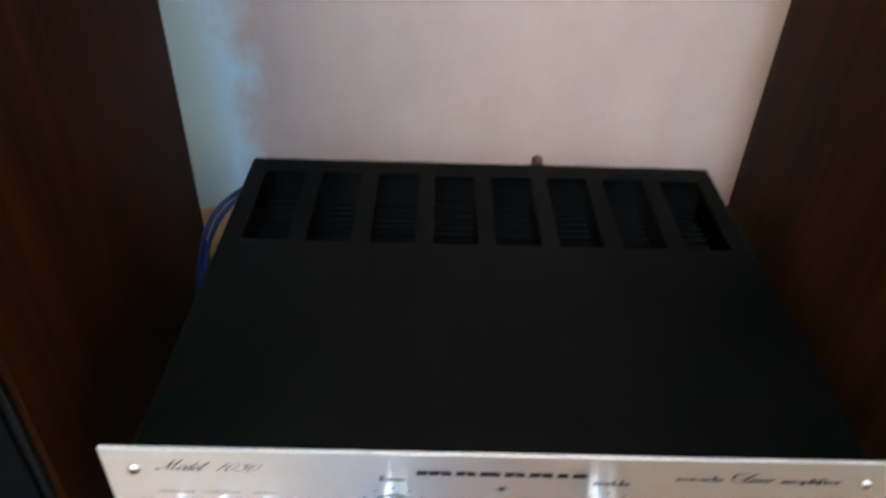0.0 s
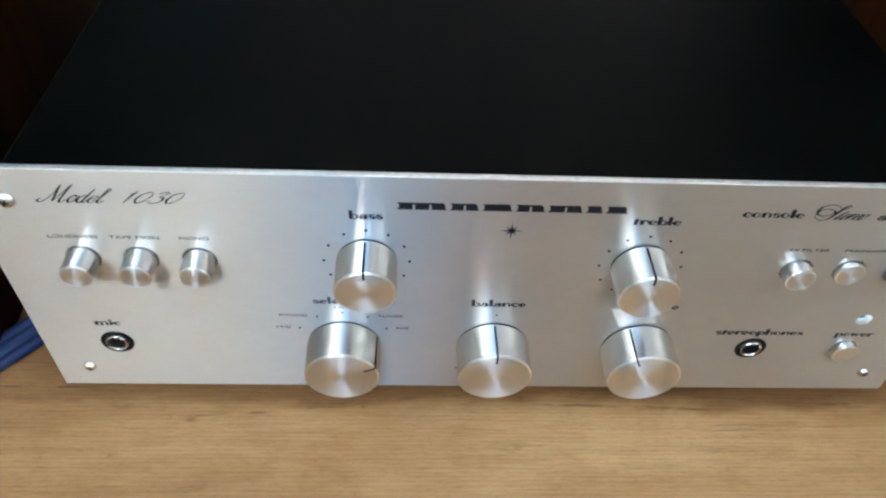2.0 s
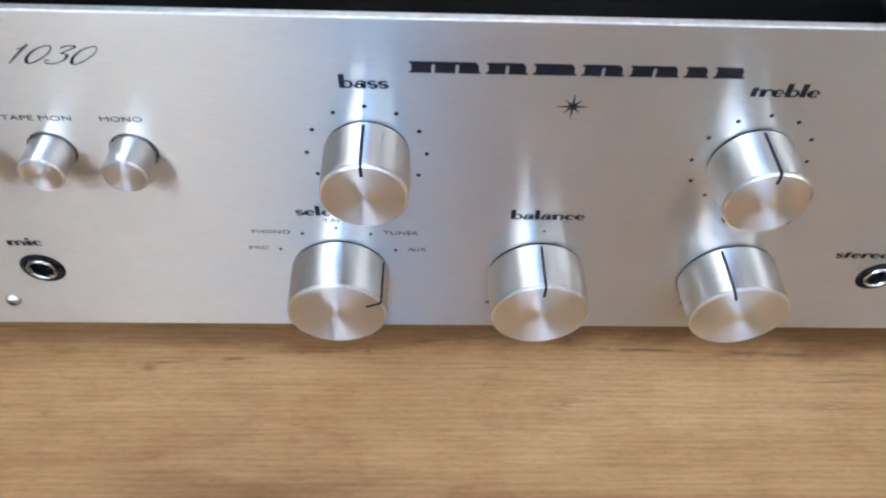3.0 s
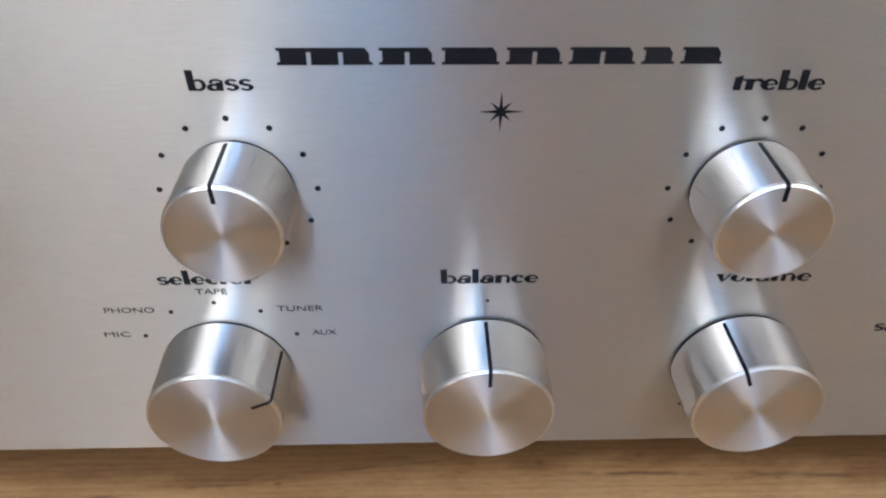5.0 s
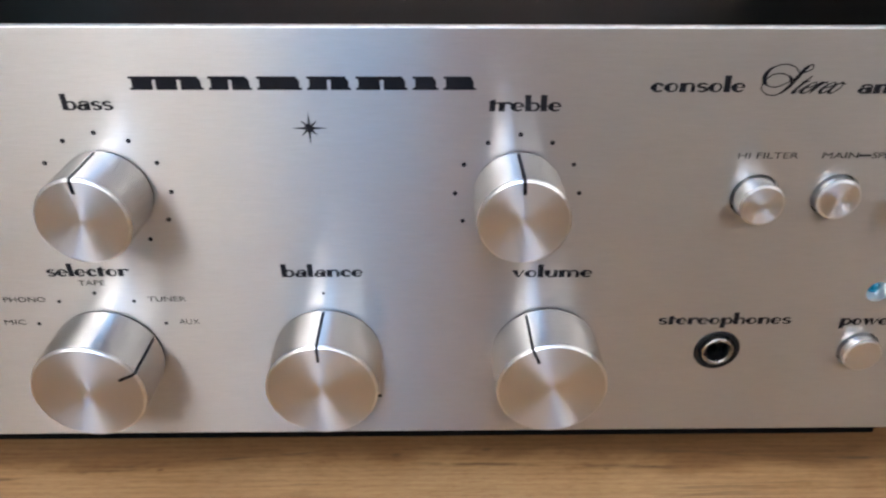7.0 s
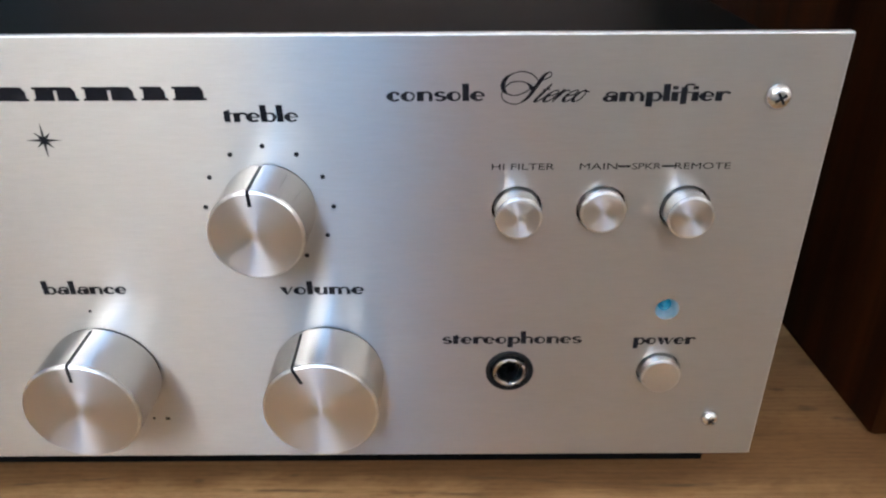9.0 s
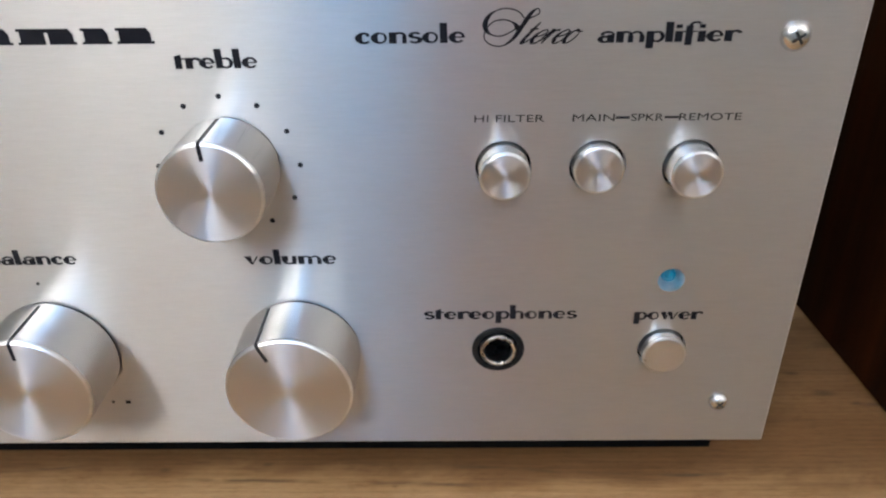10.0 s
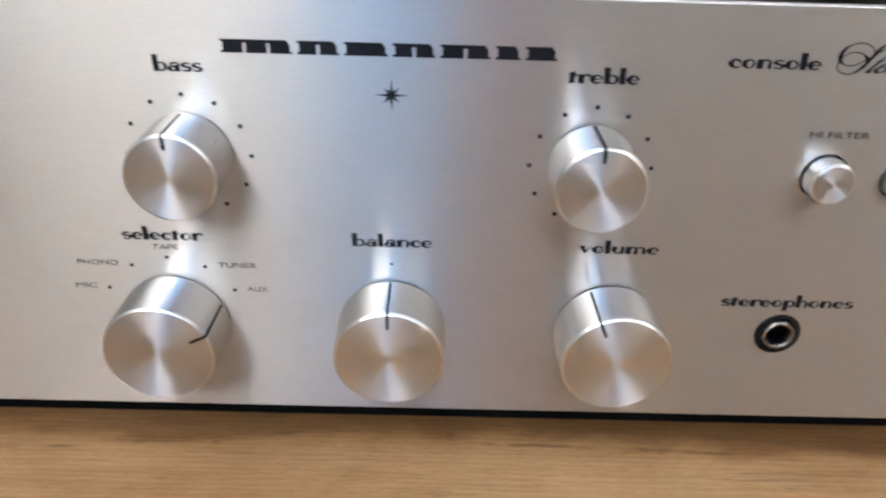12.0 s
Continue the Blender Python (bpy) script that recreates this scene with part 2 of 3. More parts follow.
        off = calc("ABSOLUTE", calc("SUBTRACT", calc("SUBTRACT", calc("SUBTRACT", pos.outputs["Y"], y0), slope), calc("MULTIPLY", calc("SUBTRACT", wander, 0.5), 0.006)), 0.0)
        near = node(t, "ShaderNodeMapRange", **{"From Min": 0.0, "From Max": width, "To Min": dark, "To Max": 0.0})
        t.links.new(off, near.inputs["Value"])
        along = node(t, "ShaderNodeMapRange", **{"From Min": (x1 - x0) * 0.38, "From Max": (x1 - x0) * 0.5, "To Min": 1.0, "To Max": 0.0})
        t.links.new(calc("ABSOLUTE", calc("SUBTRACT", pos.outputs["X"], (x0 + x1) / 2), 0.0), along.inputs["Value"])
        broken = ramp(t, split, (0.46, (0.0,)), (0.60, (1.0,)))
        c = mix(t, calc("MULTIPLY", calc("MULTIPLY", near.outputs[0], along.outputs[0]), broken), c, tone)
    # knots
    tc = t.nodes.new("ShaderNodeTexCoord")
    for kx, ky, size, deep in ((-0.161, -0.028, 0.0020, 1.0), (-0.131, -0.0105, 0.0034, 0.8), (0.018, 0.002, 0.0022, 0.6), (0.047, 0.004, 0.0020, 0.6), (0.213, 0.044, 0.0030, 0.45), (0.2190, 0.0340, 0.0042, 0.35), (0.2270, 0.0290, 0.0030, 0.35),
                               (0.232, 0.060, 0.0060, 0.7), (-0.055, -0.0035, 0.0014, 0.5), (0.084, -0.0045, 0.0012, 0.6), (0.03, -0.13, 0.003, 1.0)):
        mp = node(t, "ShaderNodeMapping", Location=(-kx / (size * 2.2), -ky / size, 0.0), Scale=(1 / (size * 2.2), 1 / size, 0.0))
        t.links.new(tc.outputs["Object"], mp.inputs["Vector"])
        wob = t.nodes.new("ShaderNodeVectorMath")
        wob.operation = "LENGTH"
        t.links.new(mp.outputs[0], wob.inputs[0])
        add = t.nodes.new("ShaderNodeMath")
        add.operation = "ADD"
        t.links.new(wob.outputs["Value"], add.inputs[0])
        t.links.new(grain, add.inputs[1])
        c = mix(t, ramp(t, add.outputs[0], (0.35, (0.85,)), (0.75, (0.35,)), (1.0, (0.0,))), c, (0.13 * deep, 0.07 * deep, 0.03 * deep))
    t.links.new(c, p.inputs["Base Color"])
    rough_from(t, p, grain, 0.42, 0.60)
    p.inputs["Specular IOR Level"].default_value = 0.22
    bump(t, p, pores, 0.25, 0.0002)
    return m


def veneer():
    """Dark red-brown wood veneer, its grain upright."""
    m, t, p = material("dark_walnut_veneer")
    g = noise_at(t, coords(t, (60.0, 60.0, 4.0)), 1.0, 6.0, 0.6, 0.5)
    w = noise_at(t, coords(t, (9.0, 9.0, 2.0)), 1.0, 3.0)
    c = mix(t, 0.6, ramp(t, g, (0.3, (0.0080, 0.0025, 0.0007)), (0.7, (0.043, 0.0135, 0.0032))), ramp(t, w, (0.3, (0.55, 0.5, 0.45)), (0.7, (1.1, 1.0, 0.95))), "MULTIPLY")
    t.links.new(c, p.inputs["Base Color"])
    rough_from(t, p, g, 0.50, 0.65)
    p.inputs["Specular IOR Level"].default_value = 0.045
    bump(t, p, g, 0.15, 0.0003)
    return m


def plaster():
    """Pinkish plaster wall with old light-blue paint left at one side."""
    m, t, p = material("pink_plaster")
    v = coords(t, (1, 1, 1))
    wide = noise_at(t, v, 5.0, 5.0, 0.6)
    brush = noise_at(t, coords(t, (26.0, 26.0, 6.0)), 1.0, 4.0, 0.6)
    base = ramp(t, wide, (0.3, (0.55, 0.405, 0.335)), (0.7, (0.65, 0.505, 0.435)))
    base = mix(t, 0.35, base, ramp(t, brush, (0.3, (0.80, 0.80, 0.84)), (0.7, (1.05, 1.02, 1.0))), "MULTIPLY")
    sep = t.nodes.new("ShaderNodeSeparateXYZ")
    t.links.new(v, sep.inputs[0])
    edge = t.nodes.new("ShaderNodeMath")
    edge.operation = "MULTIPLY_ADD"
    edge.inputs[1].default_value = 0.10
    t.links.new(noise_at(t, coords(t, (1, 1, 0.7)), 14.0, 4.0, 0.6), edge.inputs[0])
    t.links.new(sep.outputs["X"], edge.inputs[2])
    shift = node(t, "ShaderNodeMapRange", **{"From Min": -0.176, "From Max": -0.150, "To Min": 1.0, "To Max": 0.0})
    t.links.new(edge.outputs[0], shift.inputs["Value"])
    patch = ramp(t, noise_at(t, coords(t, (1.0, 1.0, 1.6)), 9.0, 4.0), (0.70, (0.0,)), (0.76, (0.45,)))
    c = mix(t, shift.outputs[0], base, (0.62, 0.83, 0.91))
    scrape = ramp(t, noise_at(t, coords(t, (40.0, 40.0, 7.0)), 1.0, 4.0, 0.65), (0.56, (0.0,)), (0.66, (0.7,)))
    c = mix(t, scrape, c, mix(t, shift.outputs[0], c, (0.80, 0.84, 0.84)))
    c = mix(t, patch, c, (0.56, 0.66, 0.72))
    t.links.new(c, p.inputs["Base Color"])
    p.inputs["Roughness"].default_value = 0.85
    bump(t, p, wide, 0.3, 0.004)
    return m


def cable_blue():
    m, t, p = material("blue_braided_sleeve")
    n = noise_at(t, coords(t, (1, 1, 1)), 900.0, 2.0)
    t.links.new(ramp(t, n, (0.3, (0.003, 0.010, 0.044)), (0.7, (0.009, 0.028, 0.115))), p.inputs["Base Color"])
    p.inputs["Roughness"].default_value = 0.5
    bump(t, p, n, 0.5, 0.0005)
    return m


def lit_lens():
    m, t, p = material("lit_blue_lens")
    p.inputs["Base Color"].default_value = (0.002, 0.15, 0.25, 1)
    p.inputs["Roughness"].default_value = 0.35
    p.inputs["Emission Color"].default_value = (0.0, 0.40, 0.60, 1)
    p.inputs["Emission Strength"].default_value = 0.16
    return m


def glass():
    m, t, p = material("window_glass")
    p.inputs["Base Color"].default_value = (1, 1, 1, 1)
    p.inputs["Roughness"].default_value = 0.0
    p.inputs["Transmission Weight"].default_value = 1.0
    p.inputs["IOR"].default_value = 1.45
    return m


def floor_boards():
    m, t, p = material("brown_floor")
    g = noise_at(t, coords(t, (3.0, 40.0, 1.0)), 1.0, 5.0)
    t.links.new(ramp(t, g, (0.3, (0.31, 0.285, 0.265)), (0.7, (0.43, 0.40, 0.375))), p.inputs["Base Color"])
    p.inputs["Roughness"].default_value = 0.5
    return m


def sheer():
    m, t, p = material("sheer_curtain")
    tr = t.nodes.new("ShaderNodeBsdfTranslucent")
    n = noise_at(t, coords(t, (40.0, 40.0, 1.0)), 1.0, 3.0)
    t.links.new(ramp(t, n, (0.3, (0.84, 0.79, 0.745)), (0.7, (0.93, 0.885, 0.84))), tr.inputs["Color"])
    mx = node(t, "ShaderNodeMixShader", Fac=0.8)
    p.inputs["Base Color"].default_value, p.inputs["Roughness"].default_value = (0.8, 0.72, 0.64, 1), 0.9
    t.links.new(p.outputs[0], mx.inputs[1])
    t.links.new(tr.outputs[0], mx.inputs[2])
    t.links.new(mx.outputs[0], t.nodes["Material Output"].inputs["Surface"])
    return m


SHEER = sheer()
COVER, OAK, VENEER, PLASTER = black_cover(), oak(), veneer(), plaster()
BLUE_SLEEVE, LENS, GLASS, FLOOR = cable_blue(), lit_lens(), glass(), floor_boards()

# ---------------------------------------------------------------- mesh helpers
def mesh_of(name, bm, mat, smooth=35):
    bmesh.ops.recalc_face_normals(bm, faces=bm.faces)
    me = bpy.data.meshes.new(name)
    bm.to_mesh(me)
    bm.free()
    me.materials.append(mat)
    if smooth:
        me.polygons.foreach_set("use_smooth", [True] * len(me.polygons))
        me.set_sharp_from_angle(angle=radians(smooth))
    return me


def part(name, bm, mat, parent=None, label="", at=(0, 0, 0), smooth=35):
    """One mesh object under a thing or under a part; at is its place in the parent."""
    ob = new(name, mesh_of(name, bm, mat, smooth))
    ob.parent = parent
    ob.location = at
    return tagged(ob, label)


def thing(name, label, category, at=(0, 0, 0), group=""):
    ob = new(name)
    ob.empty_display_size = 0.02
    ob.location = at
    return tagged(ob, label, category, group)


def box(x0, x1, y0, y1, z0, z1, bevel=0.0, seg=2, bm=None):
    b = bmesh.new()
    bmesh.ops.create_cube(b, size=1.0, matrix=Matrix.Translation(((x0 + x1) / 2, (y0 + y1) / 2, (z0 + z1) / 2)) @ Matrix.Diagonal((x1 - x0, y1 - y0, z1 - z0, 1)))
    if bevel:
        bmesh.ops.bevel(b, geom=list(b.edges), offset=bevel, segments=seg, affect="EDGES", profile=0.5)
    if bm is None:
        return b
    me = bpy.data.meshes.new("tmp")
    b.to_mesh(me)
    b.free()
    bm.from_mesh(me)
    bpy.data.meshes.remove(me)
    return bm


def lathe(profile, seg=64):
    """A body of revolution round the y axis from (radius, y) pairs; -y is towards the room."""
    bm = bmesh.new()
    rings = []
    for r, y in profile:
        if r < 1e-7:
            rings.append([bm.verts.new((0, y, 0))])
        else:
            rings.append([bm.verts.new((r * math.sin(2 * math.pi * k / seg), y, r * math.cos(2 * math.pi * k / seg))) for k in range(seg)])
    for a, b in zip(rings, rings[1:]):
        for k in range(seg):
            j = (k + 1) % seg
            f = [a[k % len(a)], a[j % len(a)], b[j % len(b)], b[k % len(b)]]
            f = list(dict.fromkeys(f))
            if len(f) > 2:
                bm.faces.new(f)
    return bm


def tube(points, radius, seg=12, smooth_steps=8):
    """A round tube along a smooth line through the points."""
    pts = [Vector(p) for p in points]
    line = []
    for k in range(len(pts) - 1):
        p0, p1, p2, p3 = pts[max(k - 1, 0)], pts[k], pts[k + 1], pts[min(k + 2, len(pts) - 1)]
        for s in range(smooth_steps):
            u = s / smooth_steps
            line.append(0.5 * ((2 * p1) + (p2 - p0) * u + (2 * p0 - 5 * p1 + 4 * p2 - p3) * u * u + (3 * p1 - p0 - 3 * p2 + p3) * u ** 3))
    line.append(pts[-1])
    bm, rings = bmesh.new(), []
    for k, p in enumerate(line):
        d = (line[min(k + 1, len(line) - 1)] - line[max(k - 1, 0)]).normalized()
        side = d.cross(Vector((0, 0, 1)) if abs(d.z) < 0.9 else Vector((1, 0, 0))).normalized()
        up = side.cross(d)
        rings.append([bm.verts.new(p + radius * (side * math.cos(2 * math.pi * q / seg) + up * math.sin(2 * math.pi * q / seg))) for q in range(seg)])
    for a, b in zip(rings, rings[1:]):
        for q in range(seg):
            bm.faces.new((a[q], a[(q + 1) % seg], b[(q + 1) % seg], b[q]))
    bm.faces.new(rings[0])
    bm.faces.new(rings[-1])
    return bm


def slab(outline, y0, y1, bm=None):
    """A thin plate from an (x, z) outline, between y0 (front) and y1."""
    bm = bm or bmesh.new()
    a = [bm.verts.new((x, y0, z)) for x, z in outline]
    b = [bm.verts.new((x, y1, z)) for x, z in outline]
    bm.faces.new(a)
    bm.faces.new(b[::-1])
    for k in range(len(a)):
        j = (k + 1) % len(a)
        bm.faces.new((a[k], b[k], b[j], a[j]))
    return bm


# ---------------------------------------------------------------- the room
X0, X1, BACK, FLOOR_Z, CEIL_Z = -2.5, 2.5, 0.42, -0.76, 2.10
T = 0.12


def structure(name, bm, mat, label, category):
    return tagged(part(name, bm, mat, None, smooth=0), label, category, kind="structure")


structure("wall_north", box(X0 - T, X1 + T, BACK, BACK + T, FLOOR_Z, CEIL_Z), PLASTER, "pinkish plaster wall with patches of old light-blue paint", "wall")
structure("wall_west", box(X0 - T, X0, ROOM_FRONT - T, BACK, FLOOR_Z, CEIL_Z), ROOM_WALL, "plain warm painted wall", "wall")
structure("wall_east", box(X1, X1 + T, ROOM_FRONT - T, BACK, FLOOR_Z, CEIL_Z), ROOM_WALL, "plain warm painted wall", "wall")
wx0, wx1 = WINDOW_X - WINDOW_W / 2, WINDOW_X + WINDOW_W / 2
wz0, wz1 = WINDOW_Z - WINDOW_H / 2, WINDOW_Z + WINDOW_H / 2
south = bmesh.new()
for a in ((X0, wx0, FLOOR_Z, CEIL_Z), (wx1, X1, FLOOR_Z, CEIL_Z), (wx0, wx1, FLOOR_Z, wz0), (wx0, wx1, wz1, CEIL_Z)):
    box(a[0], a[1], ROOM_FRONT - T, ROOM_FRONT, a[2], a[3], bm=south)
structure("wall_south", south, ROOM_WALL, "plain warm painted wall with a window opening", "wall")
structure("floor", box(X0 - T, X1 + T, ROOM_FRONT - T, BACK + T, FLOOR_Z - 0.1, FLOOR_Z), FLOOR, "plain brown wooden floor", "floor")
structure("ceiling", box(X0 - T, X1 + T, ROOM_FRONT - T, BACK + T, CEIL_Z, CEIL_Z + 0.1), CEILING, "plain white ceiling", "ceiling")
win = tagged(new("window_1"), "white framed window letting in daylight", "window", kind="structure")
fr = bmesh.new()
for a in ((wx0, wx0 + 0.06, wz0, wz1), (wx1 - 0.06, wx1, wz0, wz1), (wx0 + 0.06, wx1 - 0.06, wz0, wz0 + 0.06), (wx0 + 0.06, wx1 - 0.06, wz1 - 0.06, wz1)):
    box(a[0], a[1], ROOM_FRONT - 0.09, ROOM_FRONT - 0.03, a[2], a[3], bm=fr)
part("window_frame", fr, WHITE_PAINT, win, smooth=0)
pane = part("pane", box(wx0 + 0.06, wx1 - 0.06, ROOM_FRONT - 0.064, ROOM_FRONT - 0.058, wz0 + 0.06, wz1 - 0.06), GLASS, win, smooth=0)
pane.visible_shadow = False


def curtain(x0, x1):
    """A sheer curtain hanging in soft folds before the window."""
    bm, rows = bmesh.new(), []
    n = int((x1 - x0) / 0.012)
    for k in range(n + 1):
        x = x0 + (x1 - x0) * k / n
        y = ROOM_FRONT + 0.045 + 0.018 * math.sin(x * 52.0) + 0.006 * math.sin(x * 131.0 + 1.0)
        rows.append((bm.verts.new((x, y, wz0 - 0.15)), bm.verts.new((x, y, wz1 + 0.08))))
    for a, b in zip(rows, rows[1:]):
        bm.faces.new((a[0], b[0], b[1], a[1]))
    return tagged(part("curtain", bm, SHEER, None, smooth=180), "sheer warm white curtain hanging beside the window gap", "curtain", "curtains")


curtain(wx0 - 0.05, GAP_X - GAP_W / 2)
curtain(GAP_X + GAP_W / 2, wx1 + 0.05)

# ---------------------------------------------------------------- the wooden top that all stands on
sideboard = thing("sideboard", "sideboard with a pale oak laminate top, knotty and cracked", "sideboard")
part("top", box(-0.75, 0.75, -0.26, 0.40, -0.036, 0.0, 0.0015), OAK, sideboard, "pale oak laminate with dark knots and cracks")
for sx in (-0.73, 0.70):
    part("side_panel", box(sx, sx + 0.03, -0.24, 0.39, FLOOR_Z, -0.036), OAK, sideboard, smooth=0)
part("back_panel", box(-0.70, 0.70, 0.37, 0.39, FLOOR_Z, -0.036), OAK, sideboard, smooth=0)

# ---------------------------------------------------------------- loudspeakers
def loudspeaker(x0, x1, y0, y1, turn):
    sp = thing("loudspeaker", "tall dark walnut veneer loudspeaker with black cloth front", "loudspeaker", ((x0 + x1) / 2, (y0 + y1) / 2, 0), "loudspeaker pair")
    sp.matrix_world = pose((x0 + x1) / 2, (y0 + y1) / 2, 0, 0, 0, turn)
    w, d, h = (x1 - x0) / 2, (y1 - y0) / 2, 0.56
    part("cabinet", box(-w, w, -d, d, 0.0, h, 0.002), VENEER, sp, "red-brown walnut veneer")
    part("baffle_edge", box(-w + 0.004, w - 0.004, -d - 0.004, -d - 0.0005, 0.004, h - 0.004, 0.001), BLACK_PLASTIC, sp)
    part("grille", box(-w + 0.007, w - 0.007, -d - 0.0085, -d - 0.0045, 0.034, h - 0.010, 0.0012), GRILLE, sp, "dark grey cloth grille")
    for k in (-1, 1):
        part("grille_peg", lathe([(0, -0.004), (0.004, -0.004), (0.006, -0.002), (0.006, 0.0)], 20), BLACK_PLASTIC, sp, at=(k * (w - 0.075), -d - 0.0045, 0.020))
    return sp


loudspeaker(-0.467, -0.227, 0.018, 0.300, 1.2)
loudspeaker(0.228, 0.467, 0.024, 0.335, 2.0)

# ---------------------------------------------------------------- the amplifier
amp = thing("amplifier", "vintage stereo amplifier with brushed aluminium front and black cover", "amplifier")
PX, PZ0, PZ1, PT = 0.1842, 0.0122, 0.1350, 0.0024
BUTTONS = [(-0.1530, 0.0935, 0.0096, 0.00560), (-0.1325, 0.0935, 0.0096, 0.00560), (-0.1117, 0.0935, 0.0096, 0.00560),
           (0.1117, 0.0925, 0.0056, 0.00560), (0.1325, 0.0925, 0.0024, 0.00560), (0.1530, 0.0925, 0.0056, 0.00560), (0.1530, 0.0430, 0.0032, 0.00545)]
LED_X, LED_Z = 0.1528, 0.0631
JACKS = [(-0.1542, 0.0432), (0.1117, 0.0432)]


def faceplate():
    plate = new("tmp_plate", mesh_of("faceplate", box(-PX, PX, 0.0, PT, PZ0, PZ1, 0.0004), PLATE))
    cut = bmesh.new()
    for x, z, _, r in BUTTONS:
        bmesh.ops.create_cone(cut, cap_ends=True, segments=48, radius1=r + 0.00062, radius2=r + 0.00062, depth=0.02, matrix=Matrix.Translation((x, 0, z)) @ pose(0, 0, 0, 90))
    for x, z in JACKS:
        bmesh.ops.create_cone(cut, cap_ends=True, segments=48, radius1=0.0052, radius2=0.0052, depth=0.02, matrix=Matrix.Translation((x, 0, z)) @ pose(0, 0, 0, 90))
    bmesh.ops.create_cone(cut, cap_ends=True, segments=48, radius1=0.0032, radius2=0.0032, depth=0.02, matrix=Matrix.Translation((LED_X, 0, LED_Z)) @ pose(0, 0, 0, 90))
    cutter = new("tmp_cut", mesh_of("cut", cut, PLATE, 0))
    mod = plate.modifiers.new("holes", "BOOLEAN")
    mod.operation, mod.object, mod.solver = "DIFFERENCE", cutter, "EXACT"
    done = bpy.data.meshes.new_from_object(plate.evaluated_get(bpy.context.evaluated_depsgraph_get()))
    bpy.data.objects.remove(plate)
    bpy.data.objects.remove(cutter)
    done.name = "faceplate"
    done.polygons.foreach_set("use_smooth", [False] * len(done.polygons))
    done.materials.append(EDGE)
    for f in done.polygons:
        f.material_index = 0 if abs(f.normal.y) > 0.95 else 1
    ob = new("faceplate", done)
    ob.parent = amp
    return tagged(ob, "horizontally brushed silver aluminium front panel")


plate = faceplate()

# cover, chassis and feet
CX, CY, CZ = 0.1700, 0.2680, 0.1328
VENT = [(-0.1425 + k * 0.0407, 0.0145) for k in range(8)]
VY0, VY1 = 0.166, 0.249


def carved(name, bm, cut, mat, parent, label, smooth=0):
    """A mesh with openings cut through it."""
    body, cutter = new("tmp_body", mesh_of(name, bm, mat, smooth)), new("tmp_cut", mesh_of("cut", cut, mat, 0))
    mod = body.modifiers.new("holes", "BOOLEAN")
    mod.operation, mod.object, mod.solver = "DIFFERENCE", cutter, "EXACT"
    done = bpy.data.meshes.new_from_object(body.evaluated_get(bpy.context.evaluated_depsgraph_get()))
    bpy.data.objects.remove(body)
    bpy.data.objects.remove(cutter)
    done.name = name
    ob = new(name, done)
    ob.parent = parent
    return tagged(ob, label)


W = 0.0015
bent = slab([(-CX, 0.016), (-CX, CZ - 0.001), (-CX + 0.001, CZ), (CX - 0.001, CZ), (CX, CZ - 0.001), (CX, 0.016),
             (CX - W, 0.016), (CX - W, CZ - W), (-CX + W, CZ - W), (-CX + W, 0.016)], 0.0045, CY)
cut = bmesh.new()
for c, w in VENT:
    box(c - w, c + w, VY0, VY1, CZ - 0.01, CZ + 0.01, bm=cut)
cover_ob = carved("cover", bent, cut, COVER, amp, "black painted metal cover with vent openings")
for c, w in VENT:
    g = bmesh.new()
    for k in range(11):
        y = VY0 + 0.0045 + k * 0.0074
        box(c - w, c + w, y - 0.0011, y + 0.0011, CZ - 0.0240, CZ - 0.0220, bm=g)
    part("vent_grille", g, DARK_METAL, cover_ob, smooth=0)
# the pan's black front stands forward to draw the shade under the panel
part("chassis", box(-0.1740, 0.1740, 0.0080, CY - 0.001, 0.0022, 0.0155), DARK_METAL, amp, "black bottom pan, its front drawing shade under the panel", smooth=0)
part("inner_front", box(-CX + 0.002, CX - 0.002, 0.0140, 0.0148, 0.0170, CZ - 0.002), BLACK_PLASTIC, amp, smooth=0)
back = part("back_panel", box(-CX + 0.0016, CX - 0.0016, CY - 0.003, CY - 0.0015, 0.0170, CZ - 0.002), DARK_METAL, amp, smooth=0)
part("terminal", lathe([(0, -0.006), (0.004, -0.006), (0.0045, -0.004), (0.0045, 0.004), (0.003, 0.006), (0, 0.006)], 20), BRASS_BROWN, amp, "brown terminal knob", at=(0.043, CY + 0.008, 0.1300))
part("terminal_stem", lathe([(0, 0.0), (0.002, 0.0), (0.002, 0.006), (0, 0.006)], 12), CHROME, amp, at=(0.043, CY - 0.003, 0.1295))
for fx in (-0.14, 0.14):
    for fy in (0.050, 0.225):
        f = lathe([(0, 0.0), (0.011, 0.0), (0.012, 0.0005), (0.0125, 0.0022), (0, 0.0022)], 28)
        bmesh.ops.rotate(f, verts=f.verts, cent=(0, 0, 0), matrix=Matrix.Rotation(radians(90), 3, "X"))
        part("foot", f, RUBBER, amp, "black rubber foot", at=(fx, fy, 0.0))


